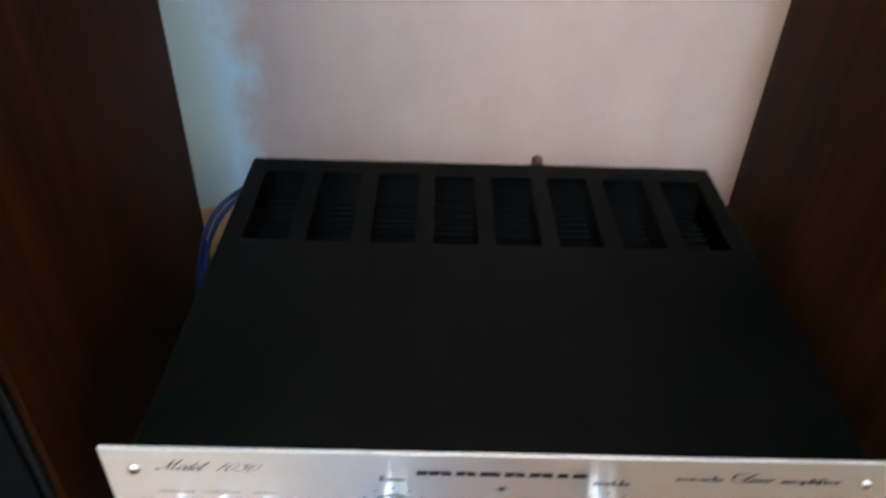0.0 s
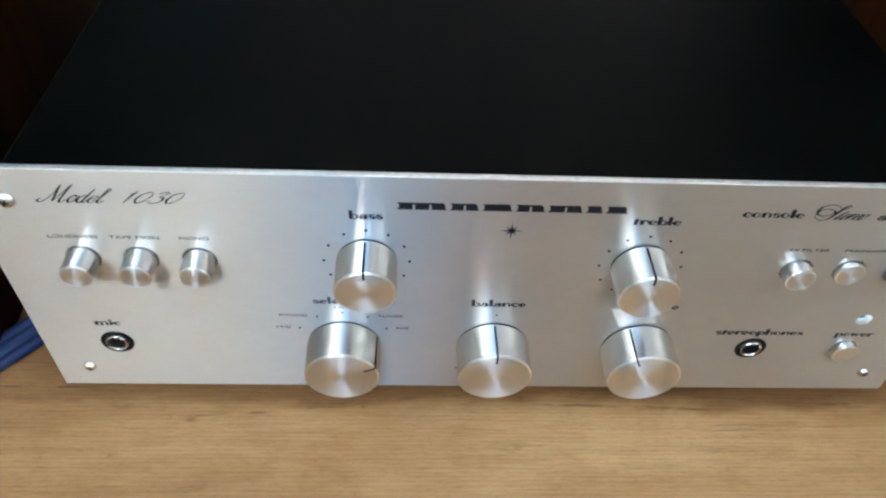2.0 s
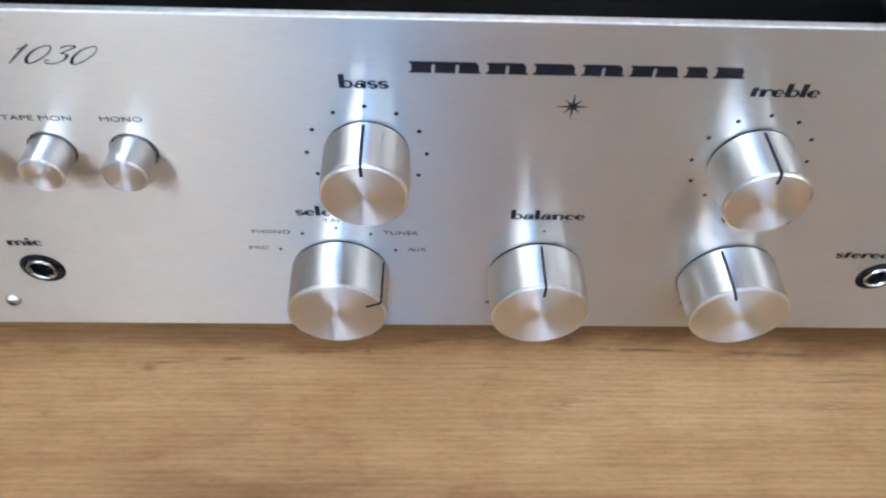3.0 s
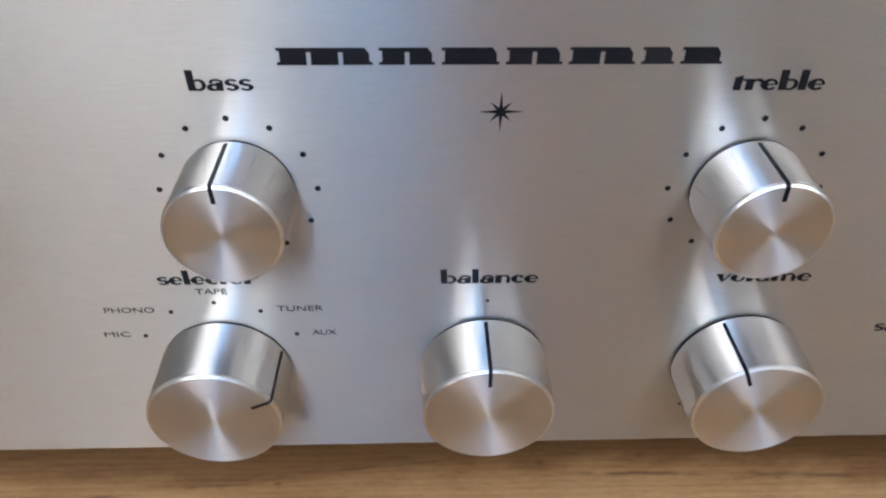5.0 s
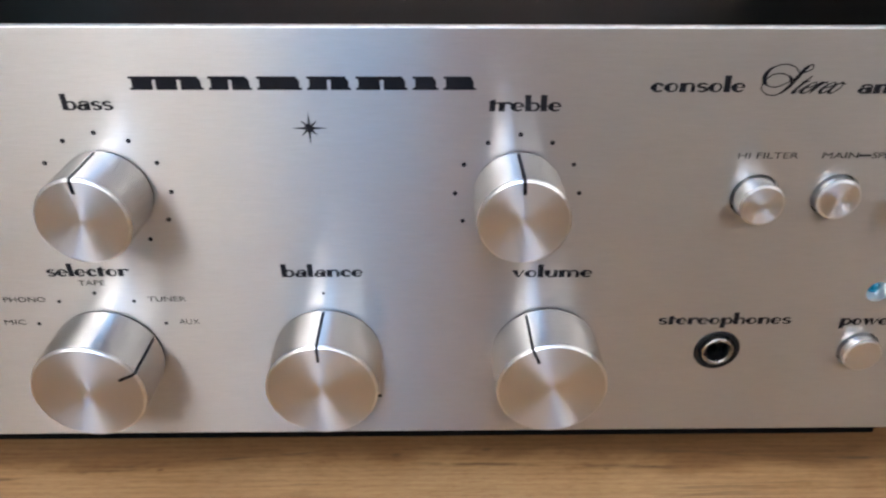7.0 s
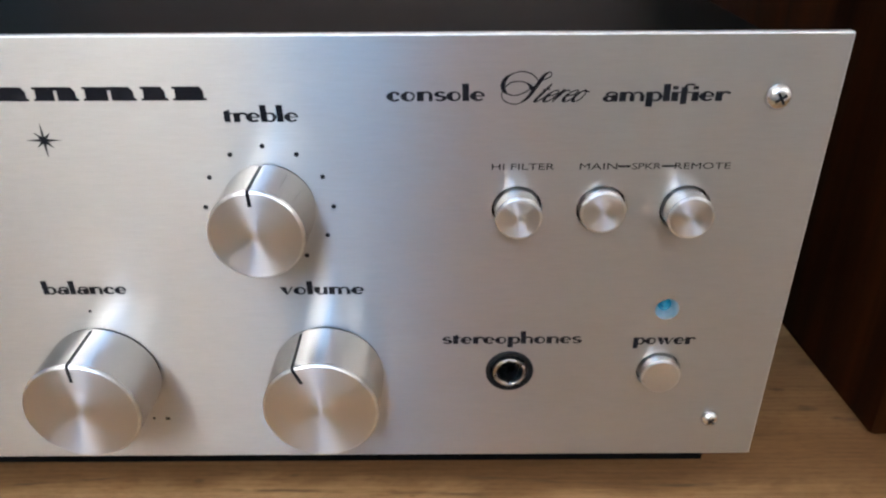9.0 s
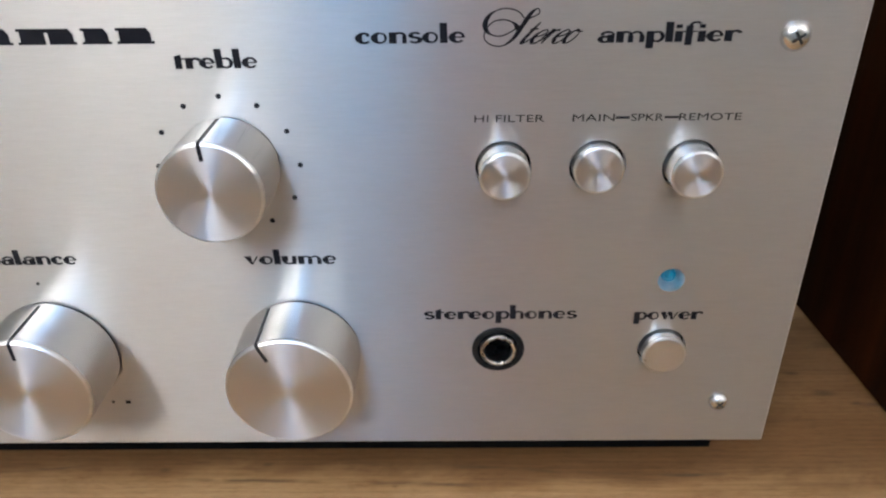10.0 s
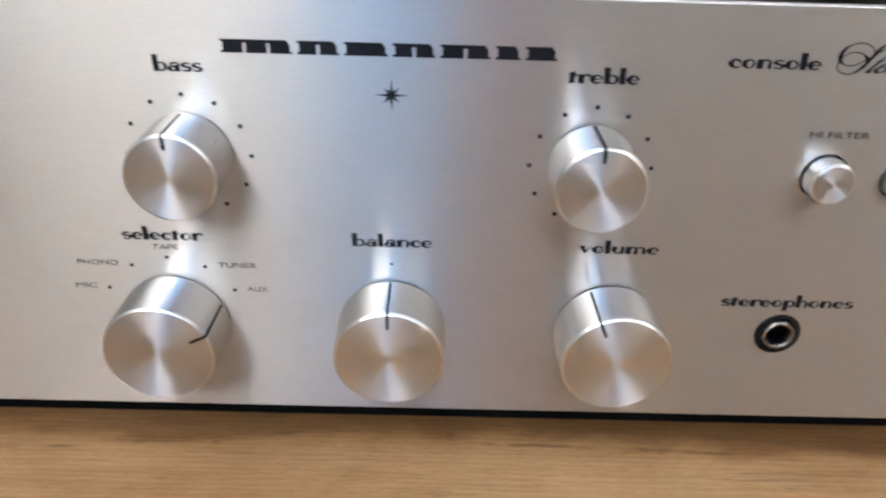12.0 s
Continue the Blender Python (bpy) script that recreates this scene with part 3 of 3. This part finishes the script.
def knob(x, z, r, depth, turn):
    """A spun aluminium knob with a black pointer line; turn: degrees clockwise from the top."""
    rb, rf = r * 1.01, r * 0.992
    body = part("knob", lathe([(rb * 0.9, -0.0008), (rb, -0.0008), (rb, -0.0016), (rf, -depth + 0.0009)], 96), TURNED, amp, "silver turned aluminium knob", at=(x, 0, z))
    part("rim", lathe([(rf, -depth + 0.0009), (rf - 0.00015, -depth + 0.00035), (rf - 0.0006, -depth)], 96), RIM, body, "polished bevelled rim")
    part("face", lathe([(rf - 0.0006, -depth), (rf * 0.5, -depth + 0.00018), (0, -depth + 0.0004)], 96), SPUN, body, "spun aluminium face")
    # a black disc puts shade into the gap between knob and panel
    part("collar", lathe([(rb * 0.985, -0.00003), (rb * 0.985, -0.0006), (rb * 0.93, -0.0009), (0.001, -0.0009)], 64), BLACK_PLASTIC, body, "black disc for the shade behind the knob")
    w = 0.00042
    line = bmesh.new()
    prof = [(rb + 0.00004, -0.0016), (rf + 0.00006, -depth + 0.0009), (rf - 0.00006, -depth + 0.00028), (rf - 0.00055, -depth - 0.00008), (rf * 0.66, -depth + 0.00004)]
    rows = []
    for q, (rr, y) in enumerate(prof):
        low = (rr - 0.00025, y) if q < 3 else (rr, y + 0.0002)
        rows.append([line.verts.new(v) for v in ((-w, y, rr), (w, y, rr), (w, low[1], low[0]), (-w, low[1], low[0]))])
    for a, b in zip(rows, rows[1:]):
        for k in range(4):
            line.faces.new((a[k], a[(k + 1) % 4], b[(k + 1) % 4], b[k]))
    line.faces.new(rows[0])
    line.faces.new(rows[-1])
    bmesh.ops.rotate(line, verts=line.verts, cent=(0, 0, 0), matrix=Matrix.Rotation(radians(turn), 3, "Y"))
    part("pointer_line", line, INK, body, "black pointer line", smooth=0)


KNOBS = [(-0.0512, 0.0941, 0.0112, 0.0161, -2), (0.0512, 0.0936, 0.0112, 0.0161, -3),
         (-0.0617, 0.0430, 0.0151, 0.0168, 64), (0.0, 0.0430, 0.0151, 0.0166, -1), (0.0617, 0.0430, 0.0151, 0.0166, -24)]
for k in KNOBS:
    knob(*k)


def push_button(x, z, out, r, cap=SPUN):
    b = part("push_button", lathe([(r, 0.0139), (r, -out + 0.0006)], 64), TURNED, amp, "silver push button", at=(x, 0, z))
    part("rim", lathe([(r, -out + 0.0006), (r - 0.0002, -out + 0.0002), (r - 0.0006, -out)], 64), RIM, b)
    part("face", lathe([(r - 0.0006, -out), (r * 0.5, -out + 0.0001), (0, -out + 0.0002)], 64), cap, b)


for b in BUTTONS[:-1]:
    push_button(*b)
push_button(*BUTTONS[-1], SATIN)


def jack_socket(x, z):
    j = part("jack_socket", lathe([(0.0050, 0.004), (0.0050, -0.0002), (0.0053, -0.0005), (0.0064, -0.0005), (0.0066, -0.0003), (0.0066, -0.00003)], 56), BLACK_PLASTIC, amp, "black jack socket with steel ring", at=(x, 0, z))
    part("ring", lathe([(0.0035, 0.006), (0.0035, -0.0009), (0.0038, -0.0013), (0.0043, -0.0013), (0.0046, -0.0009), (0.0046, 0.002), (0.0050, 0.0024)], 56), STEEL, j, "steel ring")
    part("bore", lathe([(0.0035, 0.0062), (0.0034, 0.013), (0.0, 0.013)], 40), BLACK_PLASTIC, j)


for j in JACKS:
    jack_socket(*j)


def screw(x, z, turn, k):
    head = lathe([(0.0, -0.0019), (0.0015 * k, -0.0018), (0.0024 * k, -0.0013), (0.0029 * k, -0.0005), (0.0030 * k, -0.00003)], 40)
    s = part("screw", head, CHROME, amp, "domed chrome cross-head screw", at=(x, 0, z), smooth=60)
    cross = bmesh.new()
    box(-0.0014 * k, 0.0014 * k, -0.00194, -0.0014, -0.00028, 0.00028, bm=cross)
    box(-0.00028, 0.00028, -0.00195, -0.0014, -0.0014 * k, 0.0014 * k, bm=cross)
    bmesh.ops.rotate(cross, verts=cross.verts, cent=(0, 0, 0), matrix=Matrix.Rotation(radians(turn), 3, "Y"))
    part("cross_slot", cross, BLACK_PLASTIC, s, smooth=0)


for k, (sx, sz) in enumerate(((-0.1700, 0.1210), (0.1700, 0.1205), (-0.1700, 0.0260), (0.1700, 0.0260))):
    screw(sx, sz, 20 + 37 * k, 1.04 if sz > 0.1 else 0.86)

lamp = part("indicator_lamp", lathe([(0.00325, 0.0002), (0.0030, 0.0014), (0.0026, 0.0024), (0.0021, 0.0031), (0.0019, 0.0033), (0.0019, 0.0054)], 48), WELL, amp, "small lit blue indicator in a chrome well", at=(LED_X, 0, LED_Z))
lens = part("lens", lathe([(0.00185, 0.0050), (0.00185, 0.0026), (0.0017, 0.0022), (0.0014, 0.0021), (0.0012, 0.0024)], 40), LENS, lamp, "glowing blue lens", smooth=60)
part("lens_core", lathe([(0.0012, 0.0025), (0.0009, 0.0019), (0.0005, 0.0016), (0, 0.0015)], 32), LENS, lens, smooth=60)

# ---------------------------------------------------------------- printing on the panel
INK_Y0, INK_Y1 = -0.00010, -0.00002


def printed(words, x0, x1, z, height, mat=INK, body=0.70):
    """Words printed on the panel, from x0 to x1 on the line z; height: of the tall letters."""
    cu = bpy.data.curves.new("words", "FONT")
    cu.body, cu.size, cu.resolution_u = words, 1.0, 4
    tmp = new("tmp_words", cu)
    me = bpy.data.meshes.new_from_object(tmp.evaluated_get(bpy.context.evaluated_depsgraph_get()))
    bpy.data.objects.remove(tmp)
    bpy.data.curves.remove(cu)
    bm = bmesh.new()
    bm.from_mesh(me)
    bpy.data.meshes.remove(me)
    lo, hi = min(v.co.x for v in bm.verts), max(v.co.x for v in bm.verts)
    kx, kz = (x1 - x0) / (hi - lo), height / body
    for v in bm.verts:
        v.co = Vector((x0 + (v.co.x - lo) * kx, INK_Y0 + v.co.z, z + v.co.y * kz))
    bmesh.ops.remove_doubles(bm, verts=bm.verts, dist=1e-7)
    up = bmesh.ops.extrude_face_region(bm, geom=list(bm.faces))
    for v in up["geom"]:
        if isinstance(v, bmesh.types.BMVert):
            v.co.y = INK_Y1
    return part("lettering", bm, mat, plate, "printed word " + words, smooth=0)


# fat-faced display letters: heavy stems, hair-thin joins; a small letter is 10 high, a stem 4.6 wide
def bar(x0, x1, z0, z1, lean=0.0):
    return [((x0, z0), (x1, z0)), ((x0 + lean, z1), (x1 + lean, z1))]


def bow(cx, cz, rx, rz, a0, a1, heavy, thick, thin=1.8):
    """An arc of an ellipse whose stroke swells towards one side."""
    rows = []
    for k in range(25):
        a = a0 + (a1 - a0) * k / 24
        w = (thin + (thick - thin) * max(0.0, math.cos(radians(a - heavy))) ** 1.4) / 2
        c, d = math.cos(radians(a)), math.sin(radians(a))
        rows.append(((cx + (rx + w) * c, cz + (rz + min(w, 1.1)) * d), (cx + (rx - w) * c, cz + (rz - min(w, 1.1)) * d)))
    return rows


STEM = 4.6
DISPLAY = {
    "o": (10.6, bow(5.2, 5, 3.5, 4.3, 0, 360, 180, 4.4, 1.5)),
    "c": (9.4, bow(5.2, 5, 3.5, 4.3, 48, 318, 180, 4.4), bar(6.2, 8.4, 6.4, 8.8)),
    "e": (10.4, bow(5.2, 5, 3.5, 4.3, 0, 322, 180, 4.4), bar(3.2, 9.2, 4.6, 5.7)),
    "a": (10.8, bow(4.0, 3.0, 2.6, 2.4, 0, 360, 180, 3.4), bar(5.6, 9.8, 0, 7.2), bow(5.8, 7.2, 3.4, 2.3, 0, 165, 0, 1.6), bar(1.6, 3.6, 6.6, 8.4)),
    "b": (11.4, bar(0, STEM, 0, 18, -0.6), bow(6.4, 5, 3.3, 4.3, -125, 125, 0, 2.6)),
    "l": (5.4, bar(0, STEM, 0, 18, -0.4)),
    "i": (5.4, bar(0, STEM, 0, 9.8), bar(0.3, 3.9, 12.2, 15.6)),
    "t": (7.4, [((0.6, 0), (5.0, 0)), ((0.6, 11.4), (5.0, 13.4))], bar(5.0, 7.2, 8.4, 9.9)),
    "f": (8.2, bar(0.8, 5.0, -3.0, 14.6), bow(6.6, 14.4, 3.4, 3.0, 40, 180, 60, 1.8), bar(-0.6, 7.6, 8.6, 9.8)),
    "r": (9.0, bar(0, STEM, 0, 10), bow(6.6, 6.4, 2.6, 3.0, 20, 160, 40, 2.8)),
    "n": (11.6, bar(0, STEM, 0, 10), bow(6.4, 6.2, 3.1, 3.2, 0, 150, 0, 2.2), bar(8.0, 10.6, 0, 6.4)),
    "m": (17.8, bar(0, STEM, 0, 10), bow(6.0, 6.2, 2.6, 3.2, 0, 150, 0, 2.2), bar(7.0, 10.2, 0, 6.4), bow(12.2, 6.2, 2.8, 3.2, 0, 150, 0, 2.2), bar(13.8, 16.8, 0, 6.4)),
    "u": (11.6, bar(0, STEM, 3.8, 10), bow(5.2, 4.2, 3.1, 3.6, 180, 330, 180, 3.0), bar(7.4, 10.6, 0, 10)),
    "h": (11.6, bar(0, STEM, 0, 18, -0.4), bow(6.4, 6.2, 3.1, 3.2, 0, 150, 0, 2.2), bar(8.0, 10.6, 0, 6.4)),
    "p": (11.4, bar(0, STEM, -5.6, 10), bow(6.4, 5, 3.3, 4.3, -125, 125, 0, 2.6)),
    "s": (8.6, bow(4.2, 7.3, 2.7, 2.1, 20, 270, 210, 3.2), bow(4.2, 2.9, 2.9, 2.2, -160, 90, 20, 3.2)),
    "v": (10.6, [((-0.2, 10), (STEM, 10)), ((4.2, 0), (5.8, 0))], [((8.6, 10), (10.0, 10)), ((4.8, 0), (5.8, 0))]),
    "w": (15.6, [((-0.2, 10), (STEM, 10)), ((3.6, 0), (5.2, 0))], [((6.4, 10), (7.4, 10)), ((4.2, 0), (5.2, 0))], [((5.8, 10), (9.8, 10)), ((9.4, 0), (10.8, 0))], [((14.0, 10), (15.2, 10)), ((9.8, 0), (10.8, 0))]),
}


def display_word(word, x0, x1, z, unit=0.000222):
    """A word in the display letters from x0 to x1, its small letters ten units high."""
    at, pieces = 0.0, []
    for letter in word:
        adv, *strokes = DISPLAY[letter]
        pieces += [[[(at + u, v) for u, v in row] for row in rows] for rows in strokes]
        at += adv
    lo, hi = min(p[0] for q in pieces for r in q for p in r), max(p[0] for q in pieces for r in q for p in r)
    k, bm = (x1 - x0) / (hi - lo), bmesh.new()
    for n, rows in enumerate(pieces):
        front = INK_Y0 - 0.000002 * (n % 5)
        made = []
        for (ax, az), (bx, bz) in rows:
            ax, bx = x0 + (ax - lo) * k, x0 + (bx - lo) * k
            az, bz = z + az * unit, z + bz * unit
            made.append([bm.verts.new(v) for v in ((ax, front, az), (bx, front, bz), (bx, INK_Y1, bz), (ax, INK_Y1, az))])
        for a, b in zip(made, made[1:]):
            for q in range(4):
                bm.faces.new((a[q], a[(q + 1) % 4], b[(q + 1) % 4], b[q]))
        bm.faces.new(made[0][::-1])
        bm.faces.new(made[-1])
    return part("lettering", bm, INK, plate, "printed word " + word, smooth=0)


for words, x0, x1, z in (("bass", -0.0570, -0.0450, 0.1155), ("treble", 0.0432, 0.0603, 0.1152), ("selector", -0.0728, -0.0508, 0.0693), ("balance", -0.0108, 0.0110, 0.0688),
                         ("volume", 0.0510, 0.0728, 0.0684), ("console", 0.0808, 0.1032, 0.1199), ("amplifier", 0.1300, 0.1592, 0.1196), ("stereophones", 0.0932, 0.1310, 0.0524),
                         ("power", 0.1450, 0.1620, 0.0519), ("mic", -0.1600, -0.1500, 0.0542)):
    display_word(words, x0, x1, z)
for words, x0, x1, z in (("TAPE", -0.0652, -0.0582, 0.0664), ("PHONO", -0.0866, -0.0754, 0.0611), ("MIC", -0.0885, -0.0826, 0.0536), ("TUNER", -0.0478, -0.0374, 0.0611), ("AUX", -0.0406, -0.0350, 0.0535),
                         ("LOUDNESS", -0.1622, -0.1450, 0.1036), ("TAPE MON", -0.1412, -0.1240, 0.1036), ("MONO", -0.1170, -0.1066, 0.1036), ("HI FILTER", 0.1052, 0.1202, 0.1030),
                         ("MAIN", 0.1262, 0.1352, 0.1030), ("SPKR", 0.1387, 0.1456, 0.1030), ("REMOTE", 0.1489, 0.1622, 0.1030)):
    printed(words, x0, x1, z, 0.0016, FINE_INK)


# pen strokes of slanted handwriting; a small letter is 10 high
PEN = {
    "e": (6.4, [(0.6, 4.5), (4.6, 6.0), (6.2, 8.6), (4.4, 10.0), (1.6, 7.5), (0.9, 3.4), (2.6, 0.1), (4.8, 0.8), (7.2, 4.2)]),
    "r": (6.2, [(-0.4, 3.5), (1.6, 9.0), (2.4, 10.2), (2.3, 8.0), (1.6, 0.0)], [(1.9, 4.5), (3.4, 8.4), (5.0, 10.0), (6.0, 9.0)]),
    "o": (6.6, [(4.2, 10.0), (1.6, 8.2), (0.6, 3.6), (2.4, 0.0), (5.0, 1.8), (5.9, 6.4), (4.2, 10.0), (4.6, 8.8), (7.4, 8.6)]),
    "t": (5.6, [(3.2, 15.5), (2.0, 7.0), (1.6, 1.6), (2.8, 0.0), (5.4, 3.6)], [(0.4, 10.4), (5.2, 10.8)]),
    "d": (7.6, [(5.4, 8.6), (3.8, 10.0), (1.4, 7.8), (0.6, 3.4), (2.2, 0.0), (4.6, 2.2), (5.6, 7.0)], [(7.2, 19.5), (5.4, 8.0), (4.9, 1.8), (5.9, 0.0), (8.0, 3.4)]),
    "l": (5.2, [(0.2, 3.6), (3.4, 12.5), (4.6, 18.0), (3.6, 19.6), (2.4, 16.0), (1.5, 5.0), (1.7, 1.0), (3.2, 0.0), (5.6, 3.6)]),
    "M": (14.6, [(-5.0, 5.6), (-6.0, 2.0), (-3.6, 0.0), (-0.4, 4.0), (1.6, 14.0), (2.2, 24.0)], [(2.2, 24.0), (3.4, 12.0), (4.6, 1.0)], [(4.6, 1.0), (7.0, 12.0), (10.0, 24.5)], [(10.0, 24.5), (9.4, 12.0), (9.4, 2.6), (11.0, 0.0), (13.6, 3.6)]),
    "1": (6.4, [(0.6, 11.8), (2.4, 13.4), (3.2, 15.6), (2.2, 8.0), (1.4, 0.0)]),
    "0": (10.2, [(5.8, 15.4), (2.2, 12.6), (0.7, 6.0), (2.8, 0.2), (6.2, 2.4), (8.4, 9.0), (7.6, 14.2), (5.8, 15.4)]),
    "3": (9.6, [(1.8, 13.0), (3.2, 15.2), (7.6, 14.8), (3.6, 9.0)], [(3.6, 9.0), (6.8, 7.8), (7.2, 3.6), (4.2, 0.2), (0.6, 0.6), (-0.4, 2.6), (0.8, 3.4)]),
}


def curve_through(pts, steps=7):
    line = []
    for k in range(len(pts) - 1):
        p0, p1, p2, p3 = pts[max(k - 1, 0)], pts[k], pts[k + 1], pts[min(k + 2, len(pts) - 1)]
        for q in range(steps):
            u = q / steps
            line.append(0.5 * ((2 * p1) + (p2 - p0) * u + (2 * p0 - 5 * p1 + 4 * p2 - p3) * u * u + (3 * p1 - p0 - 3 * p2 + p3) * u ** 3))
    return line + [pts[-1]]


def pen_stroke(bm, points, thin, wide):
    """A ribbon of ink, broad where the pen comes down and hair-thin elsewhere."""
    line, rows = curve_through([Vector((x, 0, z)) for x, z in points]), []
    for k, p in enumerate(line):
        d = (line[min(k + 1, len(line) - 1)] - line[max(k - 1, 0)]).normalized()
        fall = max(0.0, abs(d.z) - 0.45) / 0.55 if d.z < 0 else 0.0
        ends = min(1.0, k / 5, (len(line) - 1 - k) / 5)
        n = Vector((-d.z, 0, d.x)) * (thin + (wide - thin) * fall * ends) / 2
        rows.append([bm.verts.new((q.x, y, q.z)) for q, y in ((p + n, INK_Y0), (p - n, INK_Y0), (p - n, INK_Y1), (p + n, INK_Y1))])
    for a, b in zip(rows, rows[1:]):
        for k in range(4):
            bm.faces.new((a[k], a[(k + 1) % 4], b[(k + 1) % 4], b[k]))
    bm.faces.new(rows[0][::-1])
    bm.faces.new(rows[-1])


def handwritten(word, x0, x1, z, tall, slant=0.62, thin=0.00026, wide=0.00086, more=()):
    """A word in slanted script from x0 to x1; tall: height of its small letters."""
    k, at, strokes = tall / 10, 0.0, []
    for letter in word:
        adv, *parts = PEN[letter]
        strokes += [[((at + u) * k + slant * v * k, v * k) for u, v in p] for p in parts]
        at += adv
    lo, hi = min(p[0] for q in strokes for p in q), max(p[0] for q in strokes for p in q)
    bm = bmesh.new()
    for q in strokes:
        pen_stroke(bm, [(x0 + (x - lo) * (x1 - x0) / (hi - lo), z + v) for x, v in q], thin, wide)
    for q in more:
        pen_stroke(bm, [(x0 + x / 1000, z + v / 1000) for x, v in q], thin, wide * 1.25)
    return bm


part("lettering", handwritten("Model", -0.1600, -0.1345, 0.1206, 0.0033), INK, plate, "handwritten word Model", smooth=0)
part("lettering", handwritten("1030", -0.1322, -0.1108, 0.1208, 0.0033), INK, plate, "handwritten number 1030", smooth=0)
big_s = ([(11.2, 6.9), (10.7, 7.3), (9.4, 6.3), (7.7, 3.7), (6.0, 1.3), (3.9, -0.1), (1.6, 0.1), (0.2, 1.4), (0.5, 3.3), (2.2, 4.9), (4.6, 5.1), (6.4, 4.2), (6.9, 2.9)],
         [(8.2, 5.4), (6.7, 6.9), (4.0, 7.4), (1.4, 6.3), (0.3, 4.2), (1.2, 2.4), (3.6, 1.9), (6.5, 3.3), (9.0, 5.2), (10.9, 6.2), (11.2, 6.9)])
tereo = handwritten("tereo", 0.1148, 0.1270, 0.1196, 0.0027)
for q in big_s:
    pen_stroke(tereo, [(0.1069 + x / 1000, 0.1193 + v * 0.98 / 1000) for x, v in q], 0.00026, 0.00110)
part("lettering", tereo, INK, plate, "handwritten word Stereo", smooth=0)


def dot(x, z, r=0.00060):
    bm = slab([(r * math.cos(2 * math.pi * k / 16), r * math.sin(2 * math.pi * k / 16)) for k in range(16)], INK_Y0, INK_Y1)
    part("dot", bm, INK, plate, at=(x, 0, z), smooth=0)


for kx, kz in ((-0.0512, 0.0942), (0.0511, 0.0936)):
    for a in range(-150, 151, 30):
        dot(kx + 0.0157 * math.sin(radians(a)), kz + 0.0157 * math.cos(radians(a)))
for a in (-60, -30, 0, 30, 60):
    dot(-0.0617 + 0.0202 * math.sin(radians(a)), 0.0437 + 0.0202 * math.cos(radians(a)), 0.00054)
for kx, z in ((0.0, 0.0635), (-0.0100, 0.0268), (0.0100, 0.0268), (0.0517, 0.0268), (0.0717, 0.0268)):
    dot(kx, z, 0.00042)
part("mark", slab([(0.0133, 0.0262), (0.0146, 0.0262), (0.0146, 0.0272), (0.0133, 0.0272)], INK_Y0, INK_Y1), FINE_INK, plate, smooth=0)
part("mark", slab([(-0.0146, 0.0262), (-0.0133, 0.0262), (-0.0133, 0.0272), (-0.0146, 0.0272)], INK_Y0, INK_Y1), FINE_INK, plate, smooth=0)

for x in (0.1354, 0.1458):
    part("dash", box(x, x + 0.0030, INK_Y0, INK_Y1, 0.1035, 0.1040), INK, plate)

# eight-pointed star
star = []
for k in range(32):
    a = 2 * math.pi * k / 32
    r = 0.0042 if k % 8 == 0 else 0.0028 if k % 8 == 4 else 0.0009
    if k % 2 == 0:
        star.append((r * math.sin(a), r * math.cos(a)))
part("star_emblem", slab(star, INK_Y0, INK_Y1), INK, plate, "black eight-pointed star emblem", at=(0.0003, 0, 0.1110), smooth=0)

# the maker's mark: a row of plain black blocks
LZ0, LZ1 = 0.1204, 0.1236
lx = -0.0402
for w, slits in ((0.0178, 2), (0.0108, 1), (0.0112, 0), (0.0110, 1), (0.0128, 1), (0.0068, 0), (0.0084, 0)):
    a, b = lx, lx + w - 0.0008
    m = 0.00055
    bottom = []
    for k in range(slits):
        c = a + (b - a) * (k + 1.0) / (slits + 1)
        bottom += [(c - 0.0004, LZ0), (c - 0.0004, LZ1 - 1.5 * m), (c + 0.0004, LZ1 - 1.5 * m), (c + 0.0004, LZ0)]
    bm = slab([(a, LZ0)] + bottom + [(b, LZ0), (b, LZ0 + m), (b - m, LZ0 + m), (b - m, LZ1 - 2 * m), (b - 2.5 * m, LZ1), (a, LZ1), (a, LZ1 - m), (a + m, LZ1 - m), (a + m, LZ0 + m), (a, LZ0 + m)], INK_Y0, INK_Y1)
    part("maker_mark", bm, INK, plate, "plain black block of the maker's mark", smooth=0)
    lx += w + 0.00035

# ---------------------------------------------------------------- cables
for dy, r in ((0.0, 0.0040), (0.0085, 0.0040), (-0.0075, 0.0030)):
    tagged(part("cable", tube([(-0.186 + 0.4 * dy, 0.26, r), (-0.187 + 0.5 * dy, 0.150, r), (-0.190 + 0.5 * dy, 0.085 + 0.5 * dy, r), (-0.197, 0.055 + dy, r), (-0.213, 0.034 + dy, r), (-0.240, 0.006 + dy, r), (-0.29, -0.024 + dy, r), (-0.36, -0.040 + dy, r), (-0.46, -0.036 + dy, r)], r), BLUE_SLEEVE),
           "thick blue braided speaker cable lying on the oak top", "cable", "speaker cables")
for k in range(2):
    d = 0.0055 * k
    tagged(part("thin_cable", tube([(-0.160 - d, CY + 0.006, 0.088), (-0.172 - d, CY + 0.004, 0.104), (-0.186 - d, 0.248, 0.104 + 0.2 * d), (-0.198 - d, 0.240, 0.090), (-0.207 - 0.8 * d, 0.232, 0.066), (-0.213 - 0.6 * d, 0.220, 0.030), (-0.214 - 0.8 * d, 0.200, 0.0021)], 0.0020), NAVY),
           "thin dark blue cable curving behind the amplifier", "cable", "signal cables")
